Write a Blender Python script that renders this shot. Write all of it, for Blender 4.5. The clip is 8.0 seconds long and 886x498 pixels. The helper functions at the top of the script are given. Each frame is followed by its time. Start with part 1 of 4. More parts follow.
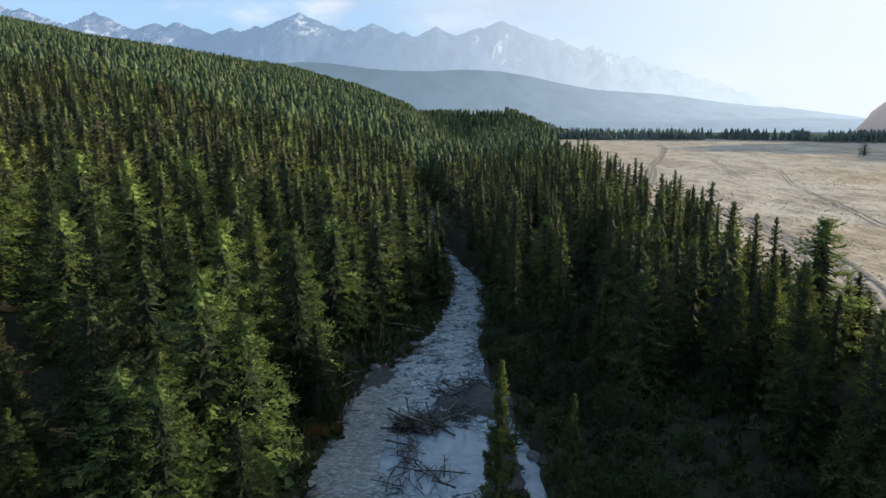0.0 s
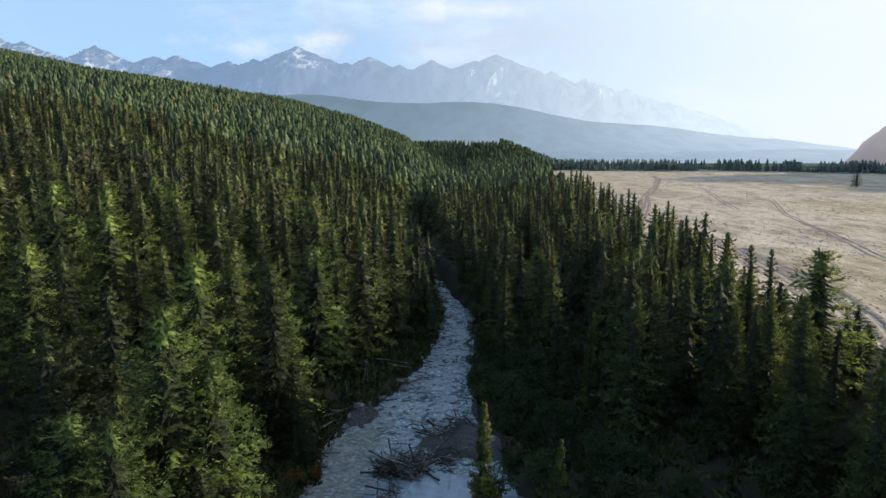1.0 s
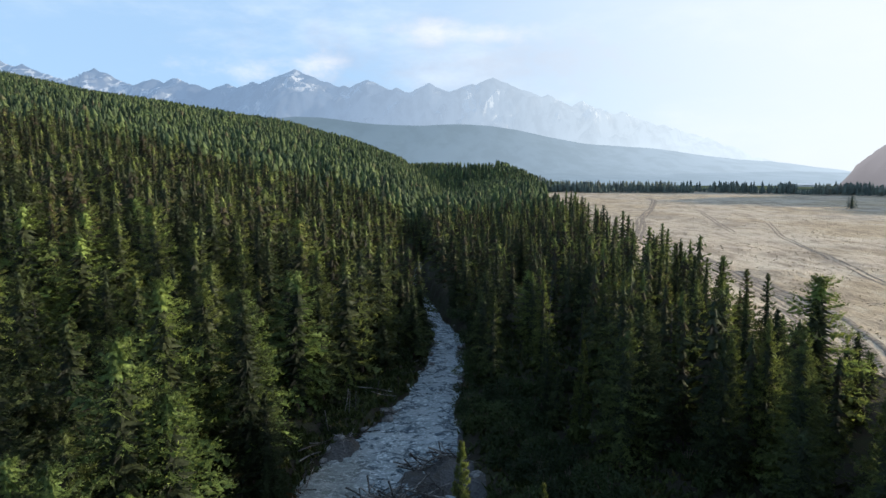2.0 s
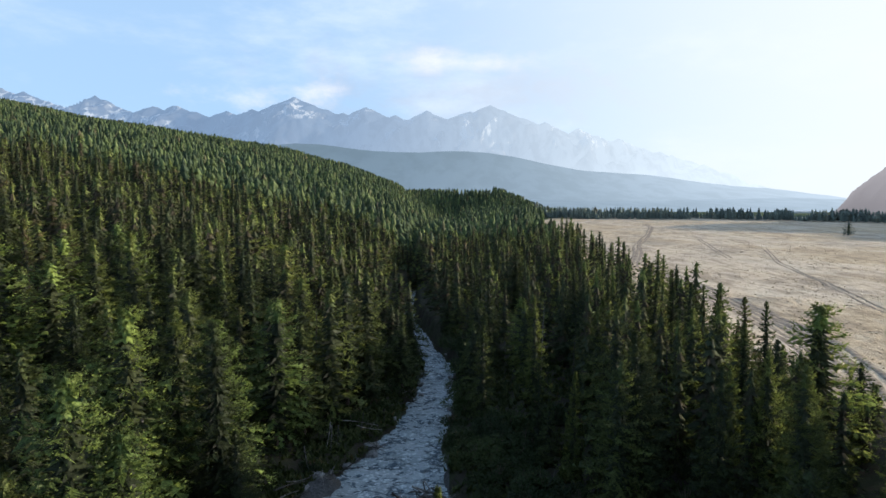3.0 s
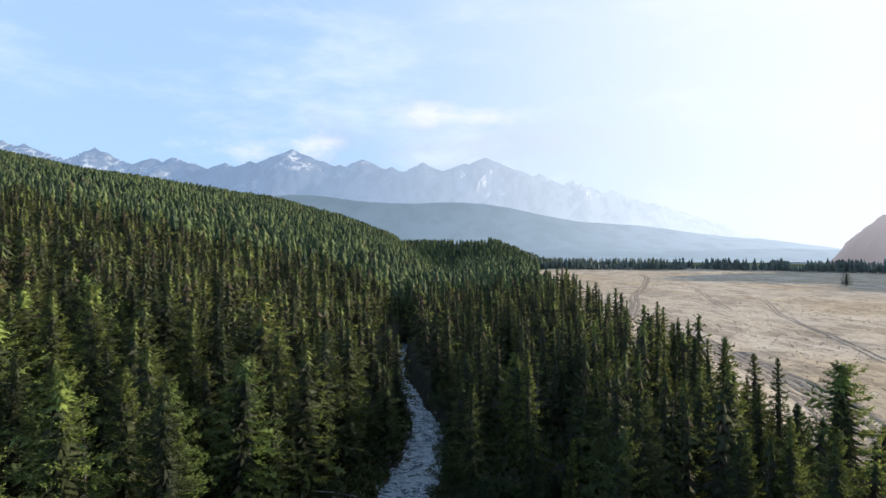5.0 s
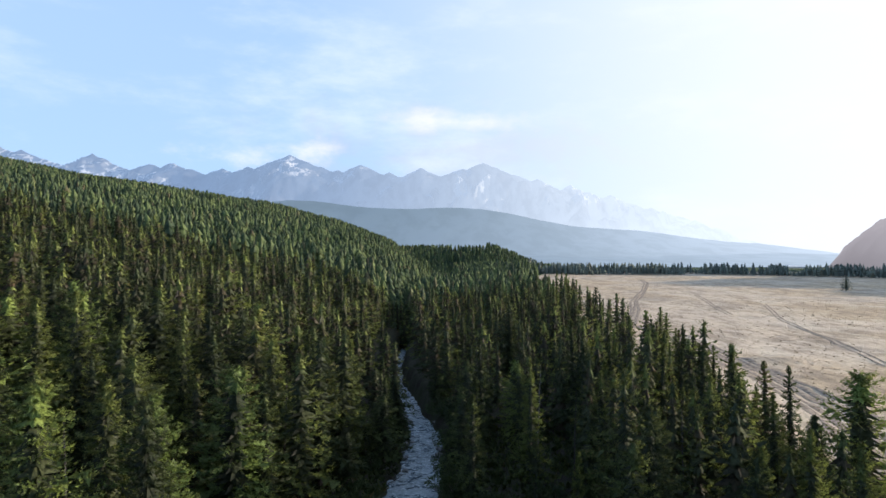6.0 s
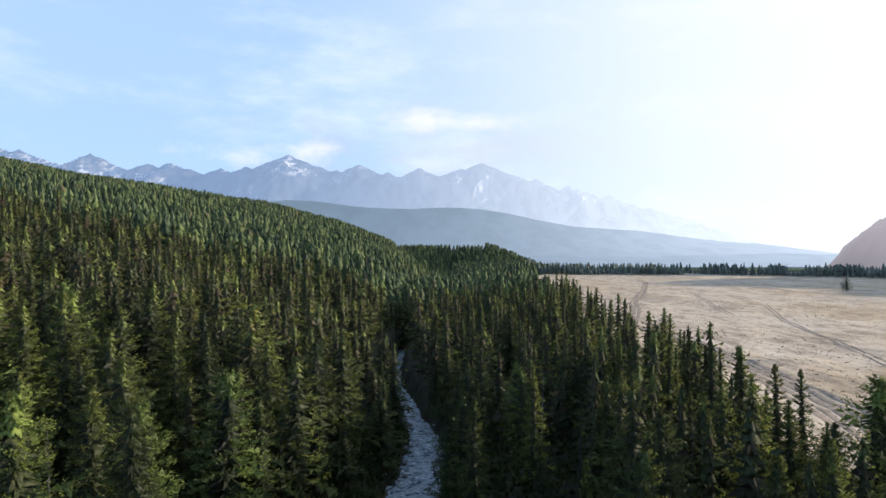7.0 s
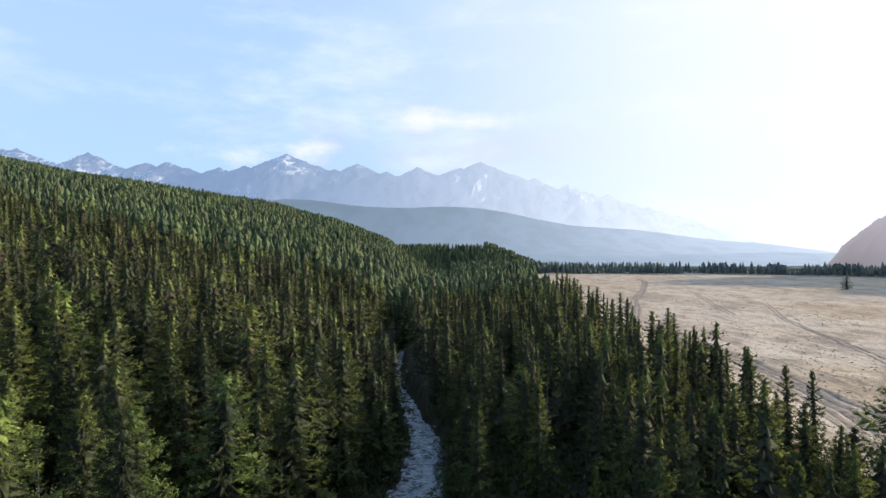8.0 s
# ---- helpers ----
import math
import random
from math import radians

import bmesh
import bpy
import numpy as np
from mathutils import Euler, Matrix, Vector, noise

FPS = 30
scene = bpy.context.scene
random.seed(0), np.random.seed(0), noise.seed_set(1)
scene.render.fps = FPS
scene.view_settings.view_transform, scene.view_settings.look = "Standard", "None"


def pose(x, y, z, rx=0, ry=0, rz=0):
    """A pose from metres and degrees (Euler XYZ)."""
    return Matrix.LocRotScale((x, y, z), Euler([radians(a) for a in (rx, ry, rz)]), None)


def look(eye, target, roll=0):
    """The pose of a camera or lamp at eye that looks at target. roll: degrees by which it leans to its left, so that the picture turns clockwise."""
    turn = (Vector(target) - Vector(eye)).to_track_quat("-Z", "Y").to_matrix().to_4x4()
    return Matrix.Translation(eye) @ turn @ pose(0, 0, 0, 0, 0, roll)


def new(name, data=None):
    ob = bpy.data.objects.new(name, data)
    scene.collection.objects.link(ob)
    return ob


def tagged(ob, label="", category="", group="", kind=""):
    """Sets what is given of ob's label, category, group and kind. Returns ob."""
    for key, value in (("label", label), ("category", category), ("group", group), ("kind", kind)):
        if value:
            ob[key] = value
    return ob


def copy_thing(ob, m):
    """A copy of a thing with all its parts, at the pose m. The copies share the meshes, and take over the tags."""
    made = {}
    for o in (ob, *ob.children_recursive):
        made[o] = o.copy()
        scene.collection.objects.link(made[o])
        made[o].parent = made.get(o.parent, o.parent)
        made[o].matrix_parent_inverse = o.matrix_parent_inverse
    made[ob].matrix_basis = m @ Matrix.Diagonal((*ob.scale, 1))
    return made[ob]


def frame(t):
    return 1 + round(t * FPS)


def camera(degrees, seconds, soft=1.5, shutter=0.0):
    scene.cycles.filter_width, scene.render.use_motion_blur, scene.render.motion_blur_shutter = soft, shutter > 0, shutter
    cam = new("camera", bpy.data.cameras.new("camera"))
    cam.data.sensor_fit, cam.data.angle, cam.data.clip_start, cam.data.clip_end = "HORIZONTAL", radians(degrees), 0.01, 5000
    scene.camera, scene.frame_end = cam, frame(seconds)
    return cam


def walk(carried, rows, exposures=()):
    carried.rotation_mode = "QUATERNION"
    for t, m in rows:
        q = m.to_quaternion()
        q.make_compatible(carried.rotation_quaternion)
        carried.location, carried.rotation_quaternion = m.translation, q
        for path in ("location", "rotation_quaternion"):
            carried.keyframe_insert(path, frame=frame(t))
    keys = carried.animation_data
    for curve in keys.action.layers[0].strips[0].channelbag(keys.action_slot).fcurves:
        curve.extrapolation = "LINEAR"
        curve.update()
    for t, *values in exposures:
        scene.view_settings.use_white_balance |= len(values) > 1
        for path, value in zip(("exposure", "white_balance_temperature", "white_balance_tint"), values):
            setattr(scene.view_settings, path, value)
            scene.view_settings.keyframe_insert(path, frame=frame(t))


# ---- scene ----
cam = camera(70.1, 8.0)
PATH = [
    (0, (2.049, 2.529, 29.742), (2.004, 4.488, 29.343), -0.0),
    (0.5, (2.537, 3.714, 29.666), (2.5, 5.684, 29.319), 0.0),
    (1, (3.186, 4.898, 29.628), (3.153, 6.874, 29.323), 0.0),
    (1.5, (3.856, 6.199, 29.571), (3.827, 8.181, 29.303), 0.1),
    (1.7, (4.147, 6.751, 29.587), (4.12, 8.734, 29.331), 0.1),
    (2.8, (5.642, 9.695, 29.398), (5.623, 11.687, 29.224), -0.0),
    (3, (5.877, 10.216, 29.376), (5.859, 12.21, 29.221), 0.1),
    (3.5, (6.348, 11.586, 29.286), (6.334, 13.583, 29.17), 0.1),
    (4, (6.729, 12.911, 29.266), (6.718, 14.909, 29.189), 0.1),
    (4.5, (6.949, 14.256, 29.207), (6.94, 16.256, 29.173), 0.1),
    (5, (7.077, 15.535, 29.201), (7.071, 17.535, 29.206), 0.1),
    (5.2, (7.01, 16.04, 29.172), (7.008, 18.04, 29.194), 0.0),
    (6.5, (6.908, 19.323, 29.107), (6.91, 21.323, 29.129), 0.0),
    (7, (6.701, 20.427, 29.095), (6.706, 22.427, 29.117), -0.0),
    (7.5, (6.493, 21.365, 29.042), (6.5, 23.365, 29.063), -0.0),
    (8, (6.231, 22.216, 29.073), (6.241, 24.216, 29.092), -0.0),
]
walk(cam, [(t, look(eye, target, roll)) for t, eye, target, roll in PATH], exposures=[(0.0, 0.44, 6500, 11), (3.0, 0.48, 6500, 12), (8.0, 0.58, 6500, 18)])

# ---- daylight ----
SUN_AZ, SUN_EL = radians(76), radians(12)      # clockwise from +y, above the horizon
SUN_DIR = Vector((math.sin(SUN_AZ) * math.cos(SUN_EL), math.cos(SUN_AZ) * math.cos(SUN_EL), math.sin(SUN_EL)))
sun = new("sun", bpy.data.lights.new("sun", "SUN"))
sun.data.energy, sun.data.angle, sun.data.color = 5.0, radians(0.9), (1.0, 0.89, 0.69)
sun.matrix_world = look(SUN_DIR * 300, (0, 0, 0))


class Nodes:
    """Short hand for a node tree."""

    def __init__(self, tree):
        self.tree = tree
        tree.nodes.clear()

    def add(self, kind, ins=None, **props):
        n = self.tree.nodes.new(kind)
        for k, v in props.items():
            setattr(n, k, v)
        for k, v in (ins or {}).items():
            if isinstance(v, bpy.types.NodeSocket):
                self.tree.links.new(v, n.inputs[k])
            else:
                n.inputs[k].default_value = v
        return n

    def math(self, op, a, b=0.5, clamp=False):
        return self.add("ShaderNodeMath", {0: a, 1: b}, operation=op, use_clamp=clamp).outputs[0]

    def mix(self, f, a, b, mode="MIX"):
        return self.add("ShaderNodeMix", {0: f, 6: a, 7: b}, data_type="RGBA", blend_type=mode).outputs[2]

    def noise(self, vec, scale, detail=4.0, rough=0.55, out="Fac"):
        return self.add("ShaderNodeTexNoise", {"Vector": vec, "Scale": scale, "Detail": detail, "Roughness": rough}).outputs[out]

    def ramp(self, f, lo, hi):
        return self.add("ShaderNodeMapRange", {"Value": f, "From Min": lo, "From Max": hi}, interpolation_type="SMOOTHSTEP").outputs[0]

    def place(self, sx=1.0, sy=1.0, sz=1.0):
        c = self.add("ShaderNodeTexCoord").outputs["Object"]
        return self.add("ShaderNodeMapping", {"Vector": c, "Scale": (sx, sy, sz)}).outputs[0]

    def bump(self, h, strength=0.5, distance=0.05):
        return self.add("ShaderNodeBump", {"Height": h, "Strength": strength, "Distance": distance}).outputs[0]


def rgb(r, g, b):
    return (r, g, b, 1.0)


world = bpy.data.worlds.new("sky")
scene.world = world
world.use_nodes = True
N = Nodes(world.node_tree)
sky = N.add("ShaderNodeTexSky", sky_type="NISHITA", sun_disc=False, sun_elevation=SUN_EL, sun_rotation=SUN_AZ,
            altitude=1500.0, air_density=1.0, dust_density=3.0, ozone_density=1.2)
way = N.add("ShaderNodeTexCoord").outputs["Generated"]
near_sun = N.add("ShaderNodeVectorMath", {0: way, 1: SUN_DIR}, operation="DOT_PRODUCT").outputs["Value"]
height = N.add("ShaderNodeSeparateXYZ", {0: way}).outputs["Z"]
lowness = N.ramp(height, 0.70, 0.27)
# thin milky haze that thickens towards the sun, faint high cloud, and broken cumulus over the mountains
glare = N.ramp(near_sun, 0.0, 0.92)
flat = N.add("ShaderNodeMapping", {"Vector": way, "Scale": (2.2, 2.2, 6.5)}).outputs[0]
wisps = N.math("MULTIPLY", N.ramp(N.noise(flat, 1.5, 8.0, 0.62), 0.46, 0.80), N.math("MULTIPLY", lowness, 0.62))
billow = N.noise(N.add("ShaderNodeMapping", {"Vector": way, "Scale": (9.0, 9.0, 17.0)}).outputs[0], 1.5, 9.0, 0.62)


def cloud(x, z, wide, high, soft):
    """Share of sky covered by a cloud of that half width and height, its edges eaten by billows."""
    at = N.add("ShaderNodeMapping", {"Vector": way, "Scale": (1.0 / wide, 0.0, 1.0 / high), "Location": (-x / wide, 0.0, -z / high)}).outputs[0]
    d = N.add("ShaderNodeVectorMath", {0: at}, operation="LENGTH").outputs["Value"]
    inner = N.math("ADD", N.math("SUBTRACT", 1.0, d), N.math("MULTIPLY", N.math("SUBTRACT", billow, 0.5), 3.2))
    return N.ramp(inner, -0.15, soft)


bank = N.math("MULTIPLY", cloud(0.03, 0.165, 0.32, 0.075, 1.5), 0.70)
crest = N.math("MULTIPLY", N.math("MAXIMUM", cloud(0.01, 0.207, 0.15, 0.022, 2.0), N.math("MAXIMUM", cloud(-0.31, 0.150, 0.075, 0.018, 2.0), cloud(-0.215, 0.160, 0.06, 0.022, 2.0))), 0.9)
clear = N.mix(1.0, sky.outputs[0], rgb(1.9, 2.3, 2.7), "MULTIPLY")
base = N.mix(N.math("ADD", N.math("MULTIPLY", lowness, 0.26), 0.58), clear, rgb(4.7, 7.2, 10.3))
veiled = N.mix(wisps, base, rgb(9.0, 10.4, 11.8))
veiled = N.mix(bank, veiled, rgb(5.2, 6.3, 8.2))
veiled = N.mix(crest, veiled, rgb(10.4, 10.9, 11.6))
lit = N.mix(N.math("MULTIPLY", glare, N.math("MULTIPLY", N.ramp(height, 0.85, 0.40), 0.97)), veiled, rgb(9.8, 10.5, 10.9))
back = N.add("ShaderNodeBackground", {"Color": lit, "Strength": 0.071})
N.add("ShaderNodeOutputWorld", {"Surface": back.outputs[0]})

# ---- materials ----


def material(name, build):
    m = bpy.data.materials.new(name)
    m.use_nodes = True
    n = Nodes(m.node_tree)
    n.add("ShaderNodeOutputMaterial", {"Surface": build(n)})
    return m


def principled(n, color, rough=0.8, normal=None, spec=0.3):
    ins = {"Base Color": color, "Roughness": rough, "Specular IOR Level": spec}
    if normal is not None:
        ins["Normal"] = normal
    return n.add("ShaderNodeBsdfPrincipled", ins).outputs[0]


def foliage(dark, light, dry, single, grain=5.0, swell=False, gap_shade=0.5):
    """Needles or leaves: varied from clump to clump and from tree to tree, letting some light through."""
    def build(n):
        if single:
            tree = n.add("ShaderNodeObjectInfo").outputs["Random"]
        else:
            tree = n.add("ShaderNodeAttribute", attribute_name="tone").outputs["Fac"]
        island = n.add("ShaderNodeNewGeometry").outputs["Random Per Island"]
        mixed = n.math("ADD", n.math("MULTIPLY", island, 0.22), n.math("MULTIPLY", tree, 0.78))
        col = n.mix(n.ramp(mixed, 0.15, 0.9), dark, light)
        odd = n.math("MULTIPLY", n.ramp(tree, 0.82, 0.97), n.ramp(island, 0.25, 0.8))
        col = n.mix(odd, col, dry)
        # needle tufts by noise, with shade between them painted in as near-black colour
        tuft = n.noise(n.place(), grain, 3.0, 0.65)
        col = n.mix(n.ramp(tuft, 0.36, 0.60), n.mix(gap_shade, col, rgb(0.004, 0.007, 0.004)), col)
        relief = n.bump(tuft, 1.0, 0.9 / grain)
        if swell:                        # needles on a rounded bough catch light as the bough does
            turned = n.add("ShaderNodeVectorTransform", {0: n.add("ShaderNodeAttribute", attribute_name="swell").outputs["Vector"]},
                           vector_type="NORMAL", convert_from="OBJECT", convert_to="WORLD").outputs[0]
            relief = n.add("ShaderNodeBump", {"Height": tuft, "Strength": 1.0, "Distance": 0.5 / grain, "Normal": turned}).outputs[0]
        d = n.add("ShaderNodeBsdfDiffuse", {"Color": col, "Normal": relief}).outputs[0]
        warm = n.mix(0.5, col, rgb(0.15, 0.19, 0.025), "MIX")
        t = n.add("ShaderNodeBsdfTranslucent", {"Color": warm}).outputs[0]
        g = n.add("ShaderNodeBsdfGlossy", {"Color": rgb(0.5, 0.5, 0.5), "Roughness": 0.6}).outputs[0]
        s = n.add("ShaderNodeMixShader", {0: 0.10, 1: d, 2: t}).outputs[0]
        return n.add("ShaderNodeMixShader", {0: 0.025, 1: s, 2: g}).outputs[0]
    return build


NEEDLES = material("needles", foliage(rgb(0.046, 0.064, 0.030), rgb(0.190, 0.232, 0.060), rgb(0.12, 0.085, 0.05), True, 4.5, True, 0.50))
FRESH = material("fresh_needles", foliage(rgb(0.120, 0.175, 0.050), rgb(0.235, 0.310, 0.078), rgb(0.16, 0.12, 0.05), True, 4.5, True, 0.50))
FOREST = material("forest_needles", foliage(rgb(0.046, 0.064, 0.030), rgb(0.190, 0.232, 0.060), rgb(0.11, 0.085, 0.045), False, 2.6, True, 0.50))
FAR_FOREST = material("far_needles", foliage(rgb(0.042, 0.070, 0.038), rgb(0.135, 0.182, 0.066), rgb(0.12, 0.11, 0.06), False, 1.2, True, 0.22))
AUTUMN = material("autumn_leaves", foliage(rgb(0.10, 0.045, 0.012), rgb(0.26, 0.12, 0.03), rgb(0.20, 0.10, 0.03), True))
# darker copy of the needles that paints shade into the crowns' cores
CORE_SHADE = material("core_shade_needles", foliage(rgb(0.028, 0.037, 0.020), rgb(0.060, 0.072, 0.034), rgb(0.06, 0.05, 0.03), True, 3.0, True, 0.5))
# needles paled and greyed in their base colour to paint distant haze
HAZE_PALED = material("haze_paled_needles", foliage(rgb(0.13, 0.16, 0.14), rgb(0.25, 0.29, 0.235), rgb(0.18, 0.17, 0.12), False, 1.2, True, 0.2))
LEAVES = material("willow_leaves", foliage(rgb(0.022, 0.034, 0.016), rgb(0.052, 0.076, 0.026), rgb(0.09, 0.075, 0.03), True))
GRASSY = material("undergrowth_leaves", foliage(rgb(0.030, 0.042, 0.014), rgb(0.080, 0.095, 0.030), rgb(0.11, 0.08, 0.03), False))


def bark_build(n):
    p = n.place(6, 6, 1.2)
    f = n.noise(p, 2.2, 6.0, 0.65)
    col = n.mix(n.ramp(f, 0.3, 0.7), rgb(0.055, 0.042, 0.032), rgb(0.17, 0.13, 0.10))
    return principled(n, col, 0.9, n.bump(f, 0.8, 0.03), 0.2)


def driftwood_build(n):
    p = n.place(1.0, 8, 8)
    f = n.noise(p, 1.6, 6.0, 0.6)
    rnd = n.add("ShaderNodeObjectInfo").outputs["Random"]
    pale = n.mix(n.math("POWER", rnd, 2.2), rgb(0.030, 0.027, 0.025), rgb(0.46, 0.44, 0.41))
    col = n.mix(n.ramp(f, 0.35, 0.7), rgb(0.035, 0.030, 0.027), pale)
    return principled(n, col, 0.85, n.bump(f, 0.7, 0.02), 0.2)


def floor_build(n):
    p = n.place()
    a, b = n.noise(p, 0.35, 5.0, 0.6), n.noise(p, 3.5, 6.0, 0.7)
    col = n.mix(n.ramp(a, 0.35, 0.65), rgb(0.030, 0.025, 0.019), rgb(0.036, 0.040, 0.020))
    col = n.mix(n.ramp(b, 0.5, 0.75), col, rgb(0.065, 0.052, 0.036))
    return principled(n, col, 0.95, n.bump(b, 0.9, 0.15), 0.1)


def moss_build(n):
    p = n.place()
    a, b = n.noise(p, 0.12, 5.0, 0.6), n.noise(p, 1.1, 6.0, 0.7)
    col = n.mix(n.ramp(a, 0.35, 0.65), rgb(0.045, 0.070, 0.032), rgb(0.085, 0.115, 0.050))
    col = n.mix(n.ramp(b, 0.45, 0.70), col, rgb(0.030, 0.046, 0.022))
    return principled(n, col, 0.95, n.bump(b, 1.0, 0.8), 0.1)


def gravel_build(n):
    p = n.place()
    v = n.add("ShaderNodeTexVoronoi", {"Vector": p, "Scale": 4.5})
    g = n.add("ShaderNodeRGBToBW", {0: v.outputs["Color"]}).outputs[0]
    a = n.noise(p, 0.5, 5.0, 0.6)
    col = n.mix(g, rgb(0.030, 0.030, 0.031), rgb(0.085, 0.083, 0.082))
    col = n.mix(n.ramp(a, 0.42, 0.7), col, rgb(0.05, 0.043, 0.036))
    return principled(n, col, 0.85, n.bump(v.outputs["Distance"], 1.0, 0.08), 0.3)


def steppe_build(n):
    p = n.place()
    big, mid = n.noise(p, 0.012, 5.0, 0.6), n.noise(n.place(1.0, 0.45, 1), 0.11, 8.0, 0.68)
    hum, fine = n.noise(n.place(1.0, 0.30, 1), 0.36, 6.0, 0.70), n.noise(p, 1.4, 5.0, 0.7)
    col = n.mix(n.ramp(big, 0.40, 0.60), rgb(0.50, 0.385, 0.26), rgb(0.57, 0.465, 0.355))
    col = n.mix(n.math("MULTIPLY", n.ramp(mid, 0.50, 0.60), 0.55), col, rgb(0.24, 0.19, 0.145))
    col = n.mix(n.math("MULTIPLY", n.ramp(mid, 0.46, 0.36), 0.8), col, rgb(0.62, 0.52, 0.38))
    col = n.mix(n.math("MULTIPLY", n.ramp(hum, 0.50, 0.62), 0.50), col, rgb(0.21, 0.16, 0.11))
    bare = n.noise(n.place(0.8, 0.28, 1), 0.050, 7.0, 0.66)
    col = n.mix(n.math("MULTIPLY", n.ramp(bare, 0.54, 0.64), 0.42), col, rgb(0.27, 0.235, 0.20))
    col = n.mix(n.math("MULTIPLY", n.ramp(bare, 0.44, 0.36), 0.5), col, rgb(0.66, 0.56, 0.43))
    col = n.mix(n.math("MULTIPLY", n.ramp(fine, 0.50, 0.72), 0.4), col, rgb(0.24, 0.19, 0.12))
    h = n.math("ADD", n.math("MULTIPLY", fine, 0.25), hum)
    return principled(n, col, 0.95, n.bump(h, 1.0, 0.9), 0.05)


def track_build(n):
    p = n.place()
    f = n.noise(p, 0.8, 6.0, 0.7)
    col = n.mix(n.ramp(f, 0.35, 0.68), rgb(0.19, 0.148, 0.115), rgb(0.40, 0.325, 0.250))
    return principled(n, col, 0.95, n.bump(f, 0.8, 0.1), 0.05)


def water_build(n):
    # milky glacial water: pale broken chop with dark troughs, thicker foam where it runs fastest
    p = n.place(0.75, 1.25, 1.0)
    warp = n.noise(p, 0.55, 3.0, 0.6, "Color")
    bent = n.add("ShaderNodeVectorMath", {0: p, 1: n.add("ShaderNodeVectorMath", {0: warp, "Scale": 1.6}, operation="SCALE").outputs[0]}, operation="ADD").outputs[0]
    big, chop, fine = n.noise(p, 0.16, 4.0, 0.6), n.noise(bent, 0.62, 6.0, 0.62), n.noise(bent, 2.3, 6.0, 0.66)
    trough = n.math("MULTIPLY", n.ramp(chop, 0.50, 0.45), n.ramp(big, 0.15, 0.40))
    body = n.mix(n.ramp(big, 0.35, 0.65), rgb(0.200, 0.238, 0.255), rgb(0.300, 0.340, 0.358))
    col = n.mix(n.math("MULTIPLY", n.ramp(fine, 0.52, 0.64), 0.8), body, rgb(0.60, 0.65, 0.68))
    col = n.mix(n.math("MULTIPLY", trough, n.ramp(fine, 0.62, 0.44)), col, rgb(0.040, 0.066, 0.088))
    # silty shallows over the inner side of the bend
    at = n.add("ShaderNodeSeparateXYZ", {0: n.place()})
    silt = n.math("MULTIPLY", n.ramp(at.outputs["X"], -2.5, -6.0), n.ramp(at.outputs["Y"], 78.0, 68.0))
    col = n.mix(n.math("MULTIPLY", silt, 0.75), col, n.mix(n.ramp(fine, 0.4, 0.65), rgb(0.20, 0.205, 0.185), rgb(0.34, 0.345, 0.315)))
    h = n.math("ADD", chop, n.math("MULTIPLY", fine, 0.4))
    return n.add("ShaderNodeBsdfPrincipled", {"Base Color": col, "Roughness": 0.24, "IOR": 1.33,
                 "Normal": n.bump(h, 1.0, 0.55)}).outputs[0]


def still_water_build(n):
    p = n.place()
    h = n.noise(p, 1.1, 4.0, 0.6)
    col = n.mix(n.ramp(h, 0.35, 0.65), rgb(0.18, 0.225, 0.27), rgb(0.24, 0.285, 0.325))
    return n.add("ShaderNodeBsdfPrincipled", {"Base Color": col, "Roughness": 0.10, "IOR": 1.36,
                 "Normal": n.bump(h, 0.25, 0.05)}).outputs[0]


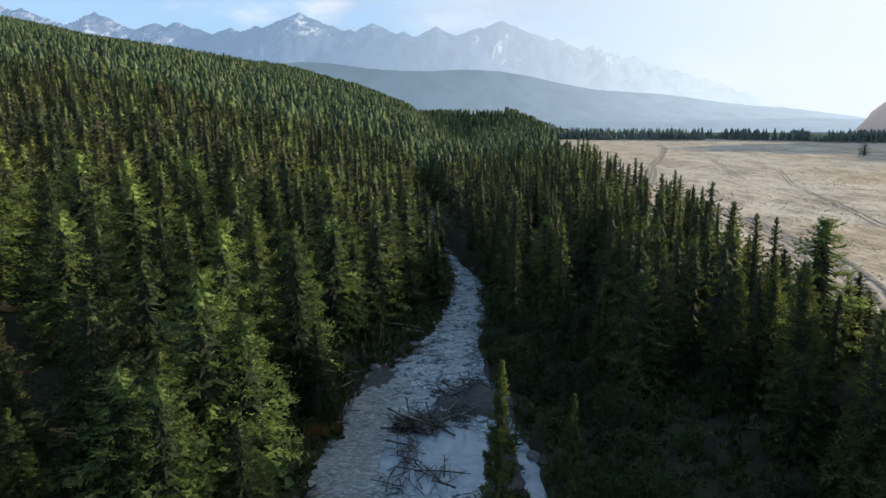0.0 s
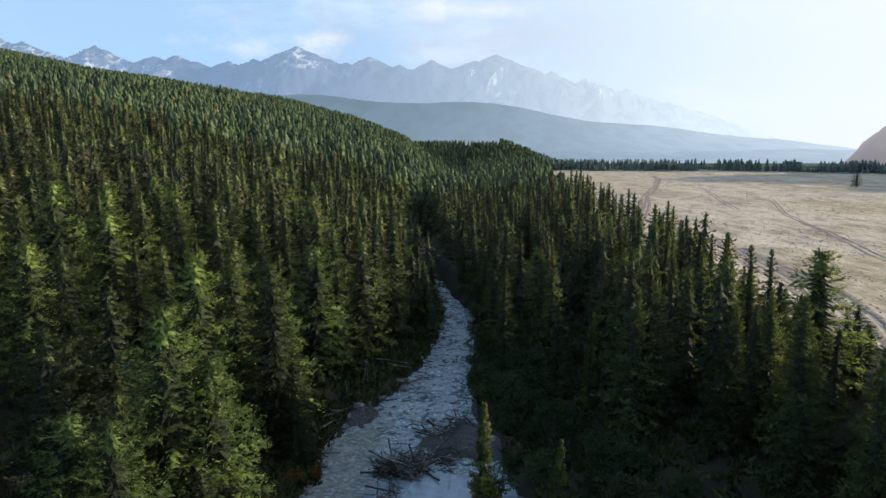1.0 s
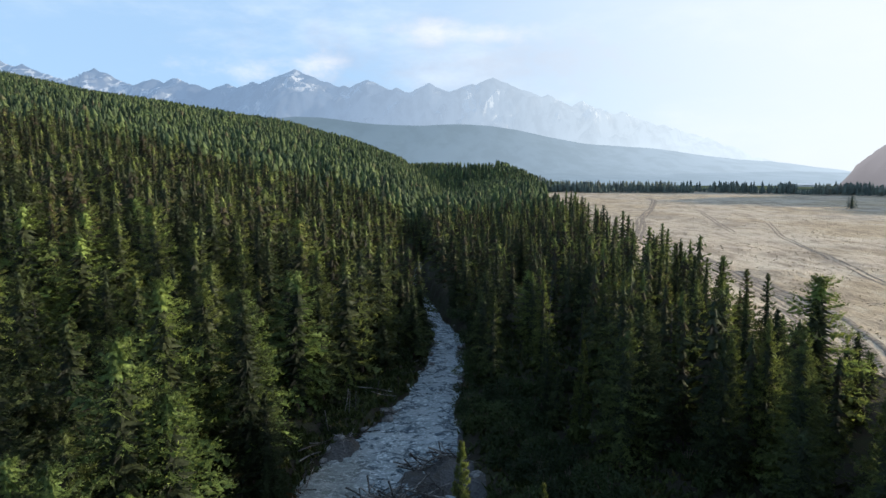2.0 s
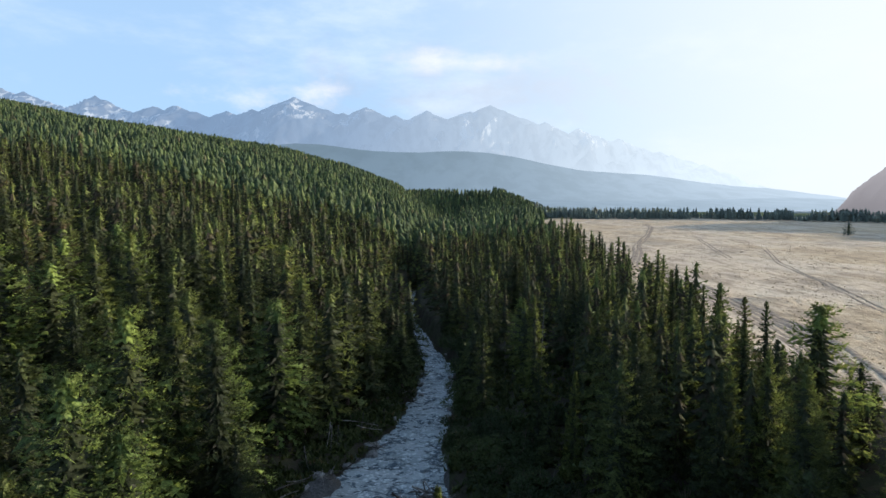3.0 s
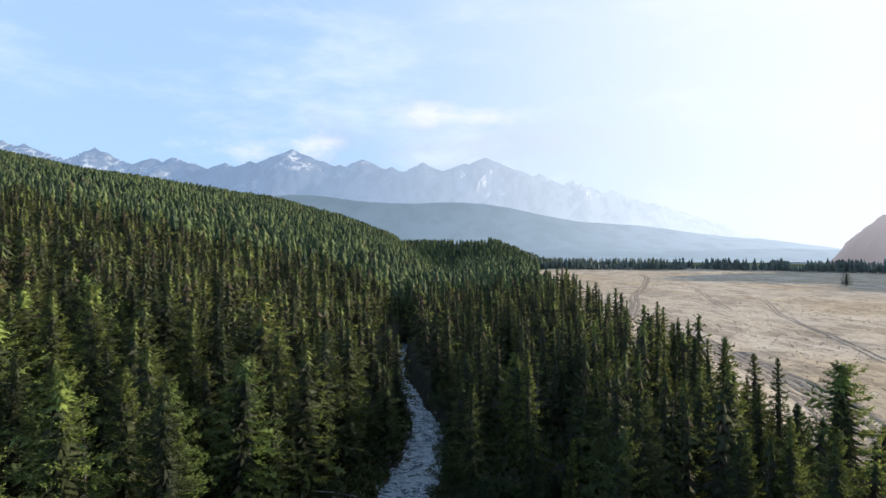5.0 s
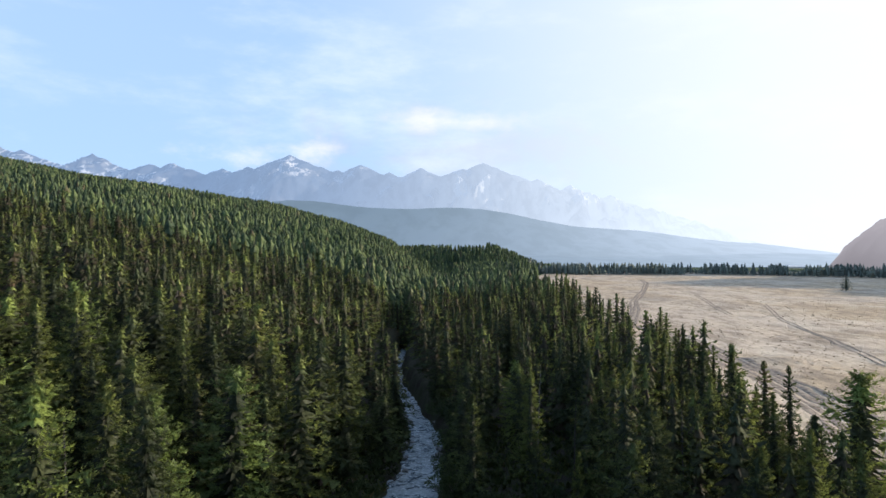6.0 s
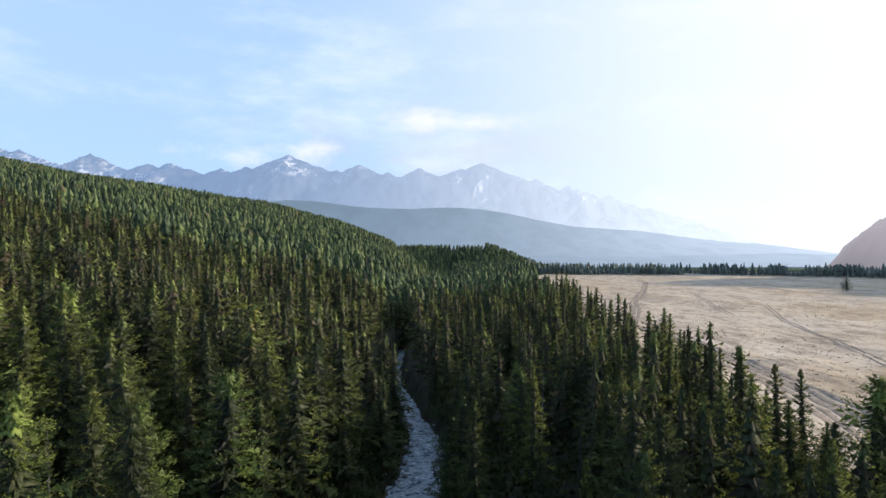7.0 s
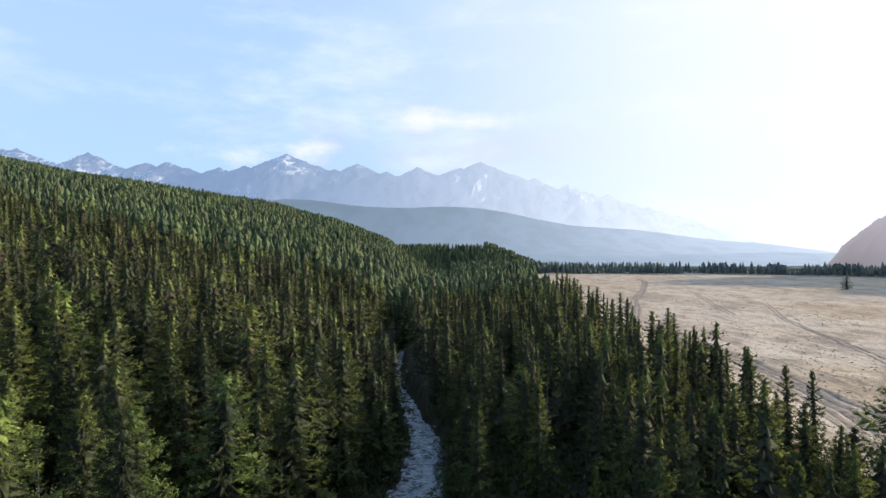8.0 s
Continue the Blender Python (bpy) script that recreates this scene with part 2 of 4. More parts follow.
def distance_build(rock, rock_lit, snow, haze_glow, haze_glow_sun, share, snow_lo, x_lo, x_hi):
    """Far backdrop: rock or woods with bright haze painted over as glow, stronger on the sun's side."""
    def build(n):
        p = n.place()
        sep = n.add("ShaderNodeSeparateXYZ", {0: p})
        a, b = n.noise(p, 0.004, 6.0, 0.6), n.noise(n.place(1, 0.5, 0.35), 0.012, 6.0, 0.65)
        col = n.mix(n.ramp(a, 0.35, 0.65), rock, rock_lit)
        high = n.math("ADD", sep.outputs["Z"], n.math("MULTIPLY", n.math("SUBTRACT", b, 0.5), 520.0))
        # snow lies in gullies and on a few broad ledges
        c = n.noise(n.place(1, 0.4, 0.45), 0.010, 5.0, 0.6)
        gully = n.ramp(n.math("ABSOLUTE", n.math("SUBTRACT", c, 0.5)), 0.05, 0.015)
        ledge = n.math("MULTIPLY", n.ramp(n.noise(p, 0.0032, 3.0, 0.5), 0.45, 0.55), n.ramp(high, snow_lo - 330.0, snow_lo - 180.0))
        lying = n.math("MULTIPLY", n.math("MAXIMUM", gully, n.math("MULTIPLY", n.ramp(b, 0.50, 0.64), 0.4)), ledge)
        col = n.mix(lying, col, snow)
        haze_glow_col = n.mix(n.ramp(sep.outputs["X"], x_lo, x_hi), haze_glow, haze_glow_sun)
        haze_glow_col = n.mix(n.math("MULTIPLY", n.ramp(b, 0.40, 0.62), 0.20), haze_glow_col, n.mix(0.45, haze_glow_col, rock))
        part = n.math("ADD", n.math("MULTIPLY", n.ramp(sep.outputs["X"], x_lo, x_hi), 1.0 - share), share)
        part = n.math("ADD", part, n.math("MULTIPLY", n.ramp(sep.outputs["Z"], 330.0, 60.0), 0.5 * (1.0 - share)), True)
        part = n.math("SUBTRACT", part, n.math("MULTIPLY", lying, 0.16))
        # haze is painted as emission, mixed over the surface by part
        e = n.add("ShaderNodeEmission", {"Color": haze_glow_col, "Strength": 0.80}).outputs[0]
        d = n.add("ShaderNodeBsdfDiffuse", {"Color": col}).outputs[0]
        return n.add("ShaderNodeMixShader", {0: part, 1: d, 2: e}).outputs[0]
    return build


BARK, DRIFT = material("bark", bark_build), material("driftwood", driftwood_build)
MOSS, DUFF, GRAVEL, STEPPE, TRACK = material("mossy_slope", moss_build), material("forest_floor", floor_build), material("gravel", gravel_build), material("dry_steppe", steppe_build), material("dirt_track", track_build)
WATER, STILL = material("rapid_water", water_build), material("still_water", still_water_build)
PEAKS = material("mountain_rock_haze_glow", distance_build(rgb(0.10, 0.12, 0.16), rgb(0.16, 0.18, 0.22), rgb(0.66, 0.69, 0.73),
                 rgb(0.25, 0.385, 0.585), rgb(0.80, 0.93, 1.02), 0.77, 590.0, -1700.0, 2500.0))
RIDGE = material("far_woods_haze_glow", distance_build(rgb(0.05, 0.075, 0.06), rgb(0.09, 0.12, 0.08), rgb(0.2, 0.2, 0.2),
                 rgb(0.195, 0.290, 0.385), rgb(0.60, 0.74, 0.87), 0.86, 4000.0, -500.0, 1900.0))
BUTTE = material("rock_haze_glow", distance_build(rgb(0.145, 0.128, 0.122), rgb(0.21, 0.185, 0.172), rgb(0.3, 0.3, 0.3),
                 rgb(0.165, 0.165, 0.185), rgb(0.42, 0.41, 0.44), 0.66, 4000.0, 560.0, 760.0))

# ---- shape helpers ----


def lattice(ix, iy, seed):
    h = np.sin(ix * 127.1 + iy * 311.7 + seed * 74.7) * 43758.5453
    return h - np.floor(h)


def vnoise(x, y, seed=0):
    """Smooth value noise in 0..1, for arrays."""
    x, y = np.asarray(x, float), np.asarray(y, float)
    ix, iy = np.floor(x), np.floor(y)
    fx, fy = x - ix, y - iy
    fx, fy = fx * fx * (3 - 2 * fx), fy * fy * (3 - 2 * fy)
    a, b = lattice(ix, iy, seed), lattice(ix + 1, iy, seed)
    c, d = lattice(ix, iy + 1, seed), lattice(ix + 1, iy + 1, seed)
    return (a * (1 - fx) + b * fx) * (1 - fy) + (c * (1 - fx) + d * fx) * fy


def fbm(x, y, seed=0, octaves=4):
    total, amp = 0.0, 0.5
    for k in range(octaves):
        total = total + amp * vnoise(np.asarray(x) * 2 ** k, np.asarray(y) * 2 ** k, seed + k)
        amp *= 0.5
    return total


def smooth(x, lo, hi):
    f = np.clip((np.asarray(x, float) - lo) / (hi - lo), 0, 1)
    return f * f * (3 - 2 * f)


def mesh_of(name, verts, faces, mats, index=None, shade=False):
    """A mesh from arrays of corners and of faces with equal numbers of corners."""
    verts, faces = np.asarray(verts, np.float32), np.asarray(faces, np.int32)
    me = bpy.data.meshes.new(name)
    k = faces.shape[1]
    me.vertices.add(len(verts))
    me.vertices.foreach_set("co", verts.ravel())
    me.loops.add(faces.size)
    me.loops.foreach_set("vertex_index", faces.ravel())
    me.polygons.add(len(faces))
    me.polygons.foreach_set("loop_start", np.arange(0, faces.size, k, dtype=np.int32))
    for m in mats:
        me.materials.append(m)
    if index is not None:
        me.polygons.foreach_set("material_index", np.asarray(index, np.int32))
    me.polygons.foreach_set("use_smooth", np.full(len(faces), shade))
    me.update(calc_edges=True)
    return me


def sheet(xs, ys):
    """Faces of a grid of len(ys) rows and len(xs) columns."""
    nx, ny = len(xs), len(ys)
    i = (np.arange(ny - 1)[:, None] * nx + np.arange(nx - 1)[None, :]).ravel()
    return np.stack([i, i + 1, i + nx + 1, i + nx], 1)


# ---- lie of the land ----
RIVER_Y = (-90, 10, 48, 58, 64, 71, 79, 91, 109, 127, 151, 168, 185, 205, 250, 300)
RIVER_L = (-16, -12, -10.6, -9.3, -10.2, -8.9, -5.8, -1.8, 0.2, 0.9, -1.5, -5.0, -7.0, -8.2, -9.4, -10)
RIVER_R = (9, 12, 9.4, 8.6, 7.4, 6.0, 5.4, 5.4, 7.0, 7.4, 2.4, 0.0, -3.2, -4.5, -6.0, -6.2)


def water_level(y):
    return -0.5 - 0.028 * (np.clip(y, 20, 320) - 60)


def bank_left(y):
    return np.interp(y, RIVER_Y, RIVER_L) + (vnoise(np.asarray(y) * 0.35, 3.1, 5) - 0.5) * 1.4


def bank_right(y):
    return np.interp(y, RIVER_Y, RIVER_R) + (vnoise(np.asarray(y) * 0.35, 9.4, 6) - 0.5) * 1.4


def edge_right(y):
    """Where the woods right of the river end and the steppe begins."""
    return np.interp(y, (0, 62, 74, 84, 92, 100, 150, 200, 260, 330, 420, 560, 760, 900, 1000), (125, 118, 96, 64, 54, 52, 54, 57, 64, 62, 66, 76, 112, 152, 192))


def blob(x, y, cx, cy, rx, ry):
    return 1 - smooth(np.hypot((x - cx) / rx, (y - cy) / ry), 0.55, 1.0)


HILL_U = (0, 25, 60, 116, 193, 310, 466, 619, 900)                 # metres up the slope from its foot
HILL_NEAR = (0.3, 6.0, 13.5, 25, 38, 56, 78, 98, 130)               # its height abreast of the camera
HILL_FAR = (0.5, 20, 43, 63, 83, 103, 127, 158, 205)                # and where it ends, steeper at the foot


def ground(x, y):
    """Height of the land."""
    x, y = np.asarray(x, float), np.asarray(y, float)
    w = water_level(y)
    l, r = bank_left(y), bank_right(y)
    rough = (fbm(x * 0.12, y * 0.12, 11) - 0.47) * 1.6
    u = np.maximum(0, -x - 10)
    far = smooth(y, 120, 880)
    swells = (fbm(x * 0.013, y * 0.010, 15) - 0.47) * 9.0 * smooth(u, 20, 120)
    left = np.interp(u, HILL_U, HILL_NEAR) * (1 - far) + np.interp(u, HILL_U, HILL_FAR) * far + rough + swells
    left = left * (1 - smooth(y, 950, 1250))
    plain = 4.0 + (fbm(x * 0.02, y * 0.02, 21) - 0.47) * 1.8 + (fbm(x * 0.10, y * 0.16, 25) - 0.47) * 0.9
    plain = plain - 1.3 * blob(x, y, 88, 177, 9, 3.2) - 1.5 * blob(x, y, 193, 402, 17, 7) + 0.8 * blob(x, y, 90, 171, 12, 5)
    plain = plain - 0.20 * smooth(y, 60, 90) * (1 - smooth(y, 170, 215)) * (1 - smooth(np.abs(x - np.interp(y, (80, 117, 152, 190, 215), (60, 70, 75, 78, 79))), 1.0, 6.0))
    wood = 0.6 + 3.4 * smooth(x, 10, 55) + rough * 0.7
    right = wood + (plain - wood) * smooth(x - edge_right(y), -14, 6)
    mid = 0.5 * (l + r)
    land = np.where(x < mid, left, right)
    # wooded knoll across the head of the valley
    knoll = 38 * (1 - smooth(x, 66, 188)) * smooth(y, 850, 1010) * (1 - smooth(y, 1120, 1350)) + rough
    land = np.maximum(land, np.where(y > 840, knoll, -99))
    # river bed between its banks
    inside = np.minimum(x - l, r - x)
    bed = smooth(inside, -1.6, 0.9) * (1 - smooth(y, 262, 285))
    land = land * (1 - bed) + (w - 0.8) * bed
    # gravel spits and the willow bar between river and pool
    bar = np.maximum.reduce([blob(x, y, 5.5, 67.5, 7.5, 5.2) * 1.6, blob(x, y, 6.3, 50.0, 2.2, 11) * 1.9, blob(x, y, -1.5, 62.8, 4.0, 3.4) * 1.05,
                             blob(x, y, -8.5, 74.5, 3.6, 6.0) * 1.4])
    bar = bar * (0.30 + 0.9 * vnoise(x * 0.45, y * 0.45, 31) + 0.5 * vnoise(x * 1.3, y * 1.3, 33))
    return np.maximum(land, np.where(bar > 0.02, w - 0.9 + bar, -99))


def spaced(lo, hi, step, start, end, grow=1.12):
    """Even steps between lo and hi that grow towards start and end."""
    mids = list(np.arange(lo, hi, step))
    out, s, p = [], step, hi
    while p < end:
        out.append(p)
        s *= grow
        p += s
    out.append(end)
    pre, s, p = [], step, lo
    while p > start:
        s *= grow
        p -= s
        pre.append(max(p, start))
    return np.array(pre[::-1] + mids + out)


gx, gy = spaced(-20, 80, 1.0, -4900, 4900, 1.06), spaced(-12, 150, 1.0, -600, 4900, 1.06)
GX, GY = np.meshgrid(gx, gy)
GZ = ground(GX, GY)
far_off = smooth(np.hypot(GX, GY), 1300, 2100)
GZ = GZ * (1 - far_off) + 2.0 * far_off
land_faces = sheet(gx, gy)
cx, cy = GX.ravel()[land_faces].mean(1), GY.ravel()[land_faces].mean(1)
zone = np.zeros(len(land_faces), int)
zone[(cx > edge_right(cy) + (vnoise(cx * 0.15, cy * 0.15, 8) - 0.5) * 5) & (cx > 0)] = 1
zone[(np.minimum(cx - bank_left(cy), bank_right(cy) - cx) > -0.3) & (cy < 84)] = 2
zone[(cy > 1000) & (zone == 1)] = 3
zone[(cy > 270) & (zone == 0)] = 3
zone[(cy > 990) & (cy < 1120) & (cx > 22) & (cx < 74)] = 1          # bare shelf on top of the knoll
land = new("ground", mesh_of("ground", np.stack([GX.ravel(), GY.ravel(), GZ.ravel()], 1), land_faces, [DUFF, STEPPE, GRAVEL, MOSS], zone, True))


def land_z(x, y):
    """Height of the built ground sheet."""
    x, y = np.asarray(x, float), np.asarray(y, float)
    i = np.clip(np.searchsorted(gx, x) - 1, 0, len(gx) - 2)
    j = np.clip(np.searchsorted(gy, y) - 1, 0, len(gy) - 2)
    fx, fy = (x - gx[i]) / (gx[i + 1] - gx[i]), (y - gy[j]) / (gy[j + 1] - gy[j])
    low_row, high_row = GZ[j, i] * (1 - fx) + GZ[j, i + 1] * fx, GZ[j + 1, i] * (1 - fx) + GZ[j + 1, i + 1] * fx
    return low_row * (1 - fy) + high_row * fy


tagged(land, "dark forest floor, gravel banks and dry tan steppe", "ground", kind="structure")


def still(x, y):
    """1 in the quiet pools behind the log piles, 0 in the rapid."""
    return np.maximum(blob(x, y, 0.5, 55, 7.0, 8.0), blob(x, y, 8.5, 50, 3.5, 9.0))


wy = spaced(36, 130, 0.38, -88, 276, 1.05)
wu = np.linspace(0, 1, 56)
WU, WY = np.meshgrid(wu, wy)
WX = (bank_left(WY) - 1.0) * (1 - WU) + (bank_right(WY) + 1.0) * WU
calm = still(WX, WY)
chop = (fbm(WX * 0.45, WY * 0.85, 41, 4) - 0.47) * 0.85 + (fbm(WX * 1.6, WY * 2.8, 47, 3) - 0.44) * 0.28
WZ = water_level(WY) + chop * (1 - 0.93 * calm)
wf = sheet(wu, wy)
pool = (calm.ravel()[wf].mean(1) > 0.5).astype(int)
river = new("water", mesh_of("water", np.stack([WX.ravel(), WY.ravel(), WZ.ravel()], 1), wf, [WATER, STILL], pool, True))
tagged(river, "grey-blue glacial river with white rapids between wooded banks", "river", kind="structure")

# ---- distance ----


def range_mesh(name, mat, tents, slope, y_crest, y_foot, foot, x_lo, x_hi, columns, rows, rough, seed, round_top=False):
    """A mountain range: crest from peaks given as (x, height), spurs and gullies running down to its foot."""
    xs, ds = np.linspace(x_lo, x_hi, columns), np.linspace(0, 1, rows)
    X, D = np.meshgrid(xs, ds)
    crest = np.full_like(X, foot)
    if round_top:
        crest = foot + sum(h * np.exp(-((X - x) / wide) ** 2) for x, h, wide in tents)
    else:
        for x, h in tents:
            crest = np.maximum(crest, h - slope * np.abs(X - x))
    spur = np.abs(2 * fbm(X / 230.0 + D * 1.1, D * 2.6 + X / 500.0, seed, 5) - 0.94)
    crest = crest + (fbm(X / 70.0, X * 0, seed + 3, 5) - 0.47) * rough * 0.6
    fall = (1 - D) ** (1.15 if not round_top else 1.6)
    Z = foot + (crest - foot) * fall + (0.5 - spur) * rough * 2.2 * np.sin(np.pi * np.clip(D, 0, 1)) * (crest - foot) / 300.0
    Y = y_crest + (y_foot - y_crest) * D + (spur - 0.4) * 160 * np.sin(np.pi * D)
    back_x, back_y, back_z = X[:1], Y[:1] + 120, np.full_like(X[:1], foot - 40)
    X, Y, Z = (np.concatenate(p, 0) for p in ((back_x, X), (back_y, Y), (back_z, Z)))
    ds = np.arange(rows + 1)
    return new(name, mesh_of(name, np.stack([X.ravel(), Y.ravel(), Z.ravel()], 1), sheet(xs, ds)[:, ::-1], [mat], None, True))


SNOW_PEAKS = [
    (-3391, 882),
    (-3150, 818),
    (-2989, 790),
    (-2486, 749),
    (-2083, 689),
    (-1902, 693),
    (-1560, 649),
    (-1379, 669),
    (-1085, 754),
    (-735, 641),
    (-574, 681),
    (-372, 629),
    (-151, 649),
    (151, 653),
    (292, 693),
    (473, 621),
    (674, 568),
    (916, 528),
    (1197, 460),
    (1479, 379),
]
tagged(range_mesh("mountain_range", PEAKS, SNOW_PEAKS, 0.42, 4500, 3700, 40, -4200, 2600, 640, 54, 62, 61), "snow-streaked mountain range on the skyline, its blue haze painted as glow", "mountains", kind="structure")
tagged(range_mesh("far_ridge", RIDGE, [(130, 215, 560), (-700, 225, 460), (900, 84, 330), (1400, 58, 330), (-1500, 120, 500)], 0, 2800, 2000, 15, -2200, 2400, 240, 24, 12, 71, True), "long low wooded ridge, pale blue from painted haze", "hill", kind="structure")
tagged(range_mesh("low_ridge", RIDGE, [(150, 26, 330), (900, 30, 420), (1500, 22, 300)], 0, 1750, 1350, 5, -400, 2200, 200, 12, 8, 77, True), "low wooded rise, blue-green from painted haze", "hill", kind="structure")


def rocky_hill(name, mat, domes, seed):
    """Steep rounded hill of several summits, (x, y, radius, height) each, with crags."""
    us, vs = np.linspace(600, 1110, 110), np.linspace(330, 1230, 160)
    X, Y = np.meshgrid(us, vs)
    Z = np.full_like(X, -6.0)
    for hx, hy, rad, top in domes:
        Z = np.maximum(Z, top * (1 - (np.hypot(X - hx, Y - hy) / rad) ** 2))
    Z = np.where(Z > 105, 105 + 46 * np.tanh((Z - 105) / 60.0), Z)
    crag = np.abs(2 * fbm(X / 40.0, Y / 40.0, seed, 5) - 0.94)
    Z = np.maximum(-6, Z) + (0.35 - crag) * 26 * smooth(Z, 0, 40) + 1.0
    return new(name, mesh_of(name, np.stack([X.ravel(), Y.ravel(), Z.ravel()], 1), sheet(us, vs), [mat], None, True))


# the last two summits are unseen, added to cast shadow on the steppe
tagged(rocky_hill("rocky_hill", BUTTE, [(831, 1000, 200, 122), (850, 725, 210, 146), (855, 560, 190, 124)], 83), "bare brown rocky hill with painted haze and added unseen summits", "hill", kind="structure")

# ---- trees ----


def skirts(seed, H, R, low, power, tiers, points, ragged, inner=1.0):
    """Ragged drooping skirts of boughs, one over the other: a far conifer, or the inside of a near one."""
    rng = np.random.default_rng(seed)
    V, F, S = [], [], []
    for k in range(tiers):
        f = k / tiers
        z = H * (low + (0.96 - low) * f)
        r0 = R * (1 - 0.96 * f) ** power * (0.75 if k == 0 else 1.0) * (inner + max(0.0, 0.62 - inner) * f ** 3)
        step = H * (0.96 - low) / tiers
        base, turn = len(V), rng.uniform(0, 6.28)
        V.append((rng.normal(0, 0.06), rng.normal(0, 0.06), z + step * (1.55 if k < tiers - 1 else 1.1)))
        S.append((math.cos(turn), math.sin(turn), 1.2))
        for q in range(2 * points):
            a = turn + 3.14159 * q / points + rng.normal(0, 0.12)
            r = r0 * (rng.uniform(0.95 - 0.3 * ragged, 1.0 + 0.4 * ragged) if q % 2 == 0 else rng.uniform(0.42, 0.66))
            V.append((r * math.cos(a), r * math.sin(a), z + step * (rng.uniform(-0.25, 0.2) if q % 2 == 0 else rng.uniform(0.1, 0.5))))
            S.append((math.cos(a), math.sin(a), 0.40 if q % 2 == 0 else 0.0))
            F.append((base, base + 1 + q, base + 1 + (q + 1) % (2 * points)))
    V, F, S = np.array(V), np.array(F), np.array(S)
    return V, F, S / np.linalg.norm(S, axis=1)[:, None]


def conifer(seed, H, R, low, power, tiers, arms, steps, sprays, size, ragged=0.3, rings=10, sides=7, inner=0.40):
    """Crown of a conifer: whorls of drooping feathered boughs with needle sprays on them, over closed layers of short
    boughs.
    Returns corners, faces, the way in which the crown faces at each corner, and which inner faces take the painted
    shade."""
    rng = np.random.default_rng(seed)
    gap = rng.uniform(0, 6.28)
    up = np.array((0.0, 0.0, 1.0))
    V, F, S = [], [], []

    def reach(f, a):
        lump = 1 + ragged * (0.34 * math.sin(2.1 * f * 6.28 + gap + 2 * math.sin(a + gap)) + 0.20 * math.sin(3 * a + 19 * f))
        return R * (1 - f) ** power * min(1.0, 0.62 + f * 2.6) * lump + 0.06

    def level(f):
        return H * (low + (0.97 - low) * f)
    for k in range(tiers):
        f0 = 1 - (1 - (k + 0.2) / tiers) ** 1.3
        n = max(5, round(arms * (1 - 0.45 * f0)))
        a0 = rng.uniform(0, 6.28)
        for j in range(n):
            if rng.random() < 0.14 * ragged:
                continue
            f = min(0.985, max(0.0, f0 + rng.normal(0, 0.20) / tiers))
            a = a0 + 6.28319 * j / n + rng.normal(0, 0.18)
            L = reach(f, a) * rng.uniform(1 - 0.40 * ragged, 1.10 + 0.15 * ragged)
            flat, side = np.array((math.cos(a), math.sin(a), 0)), np.array((-math.sin(a), math.cos(a), 0))
            rise, droop = 0.15 + 0.60 * f + rng.normal(0, 0.10), rng.uniform(0.45, 0.80) * (1 - 0.65 * f)
            bend = rng.normal(0, 0.12)

            def spine(q):
                return flat * L * q + side * L * bend * q * q + up * (level(f) + L * (rise * q - droop * q * q + 0.14 * q ** 4))
            wide = (0.24 + 0.10 * rng.random()) * L + 0.10
            base = len(V)
            m = max(2, round(steps * min(1.0, 0.35 + 0.65 * L / (0.75 * R))))
            for i in range(m + 1):
                V.append(spine(0.10 + 0.90 * i / m))
                S.append(0.80 * flat + 0.50 * up)
            for i in range(m):
                q = (i + 0.6) / m
                w = 0.62 * wide * (0.30 + 1.7 * q * (1.12 - q) ** 0.8)
                mid = (V[base + i] + V[base + i + 1]) * 0.5
                for sg in (-1, 1):
                    V.append(mid + flat * w * rng.uniform(0.1, 0.9) + side * sg * w * rng.uniform(0.4, 1.35) - up * w * rng.normal(0.28, 0.36))
                    S.append(0.90 * flat + 0.38 * sg * side + 0.02 * up + rng.normal(0, 0.16, 3))
                    F.append((base + i, base + i + 1, len(V) - 1))
                V.append(mid + flat * w * rng.uniform(0.2, 0.7) + side * w * rng.normal(0, 0.3) + up * w * rng.uniform(0.15, 0.6))
                S.append(0.60 * flat + 0.5 * up + rng.normal(0, 0.22, 3))
                F.append((base + i, base + i + 1, len(V) - 1))
            for _ in range(max(0, int(sprays * min(1.0, 0.55 + 0.45 * L / (0.75 * R))))):
                q = 1.06 - 0.72 * rng.random() ** 1.3
                e = rng.normal(0, 0.5)
                w = wide * (0.30 + 1.7 * q * max(0.0, 1.14 - q) ** 0.8)
                c = spine(q) + side * w * e - up * w * (0.30 * abs(e) - rng.normal(0.15, 0.36))
                ax = flat * rng.uniform(0.4, 1.0) + side * (e + rng.normal(0, 0.35)) + up * rng.normal(0.30, 0.40)
                ln = size * rng.uniform(0.6, 1.4) * (0.40 + 0.60 * (1 - f))
                ax = ax / np.linalg.norm(ax)
                cross = np.cross(ax, rng.normal(size=3))
                cross *= 0.19 * ln / (np.linalg.norm(cross) + 1e-6)
                face = 0.90 * flat + 0.42 * np.clip(e, -1, 1) * side + (0.36 - 0.35 * abs(e)) * up + rng.normal(0, 0.18, 3)
                V.extend((c - cross, c + cross, c + ax * ln))
                S.extend((face, face, face))
                F.append((len(V) - 3, len(V) - 2, len(V) - 1))
    for k in range(5):                   # the leader
        w = np.array((math.cos(k * 1.3), math.sin(k * 1.3), 0)) * (0.03 + size * 0.12)
        c = up * H * (0.90 + 0.013 * k)
        V.extend((c - w, c + w, c + up * H * (0.080 - 0.012 * k)))
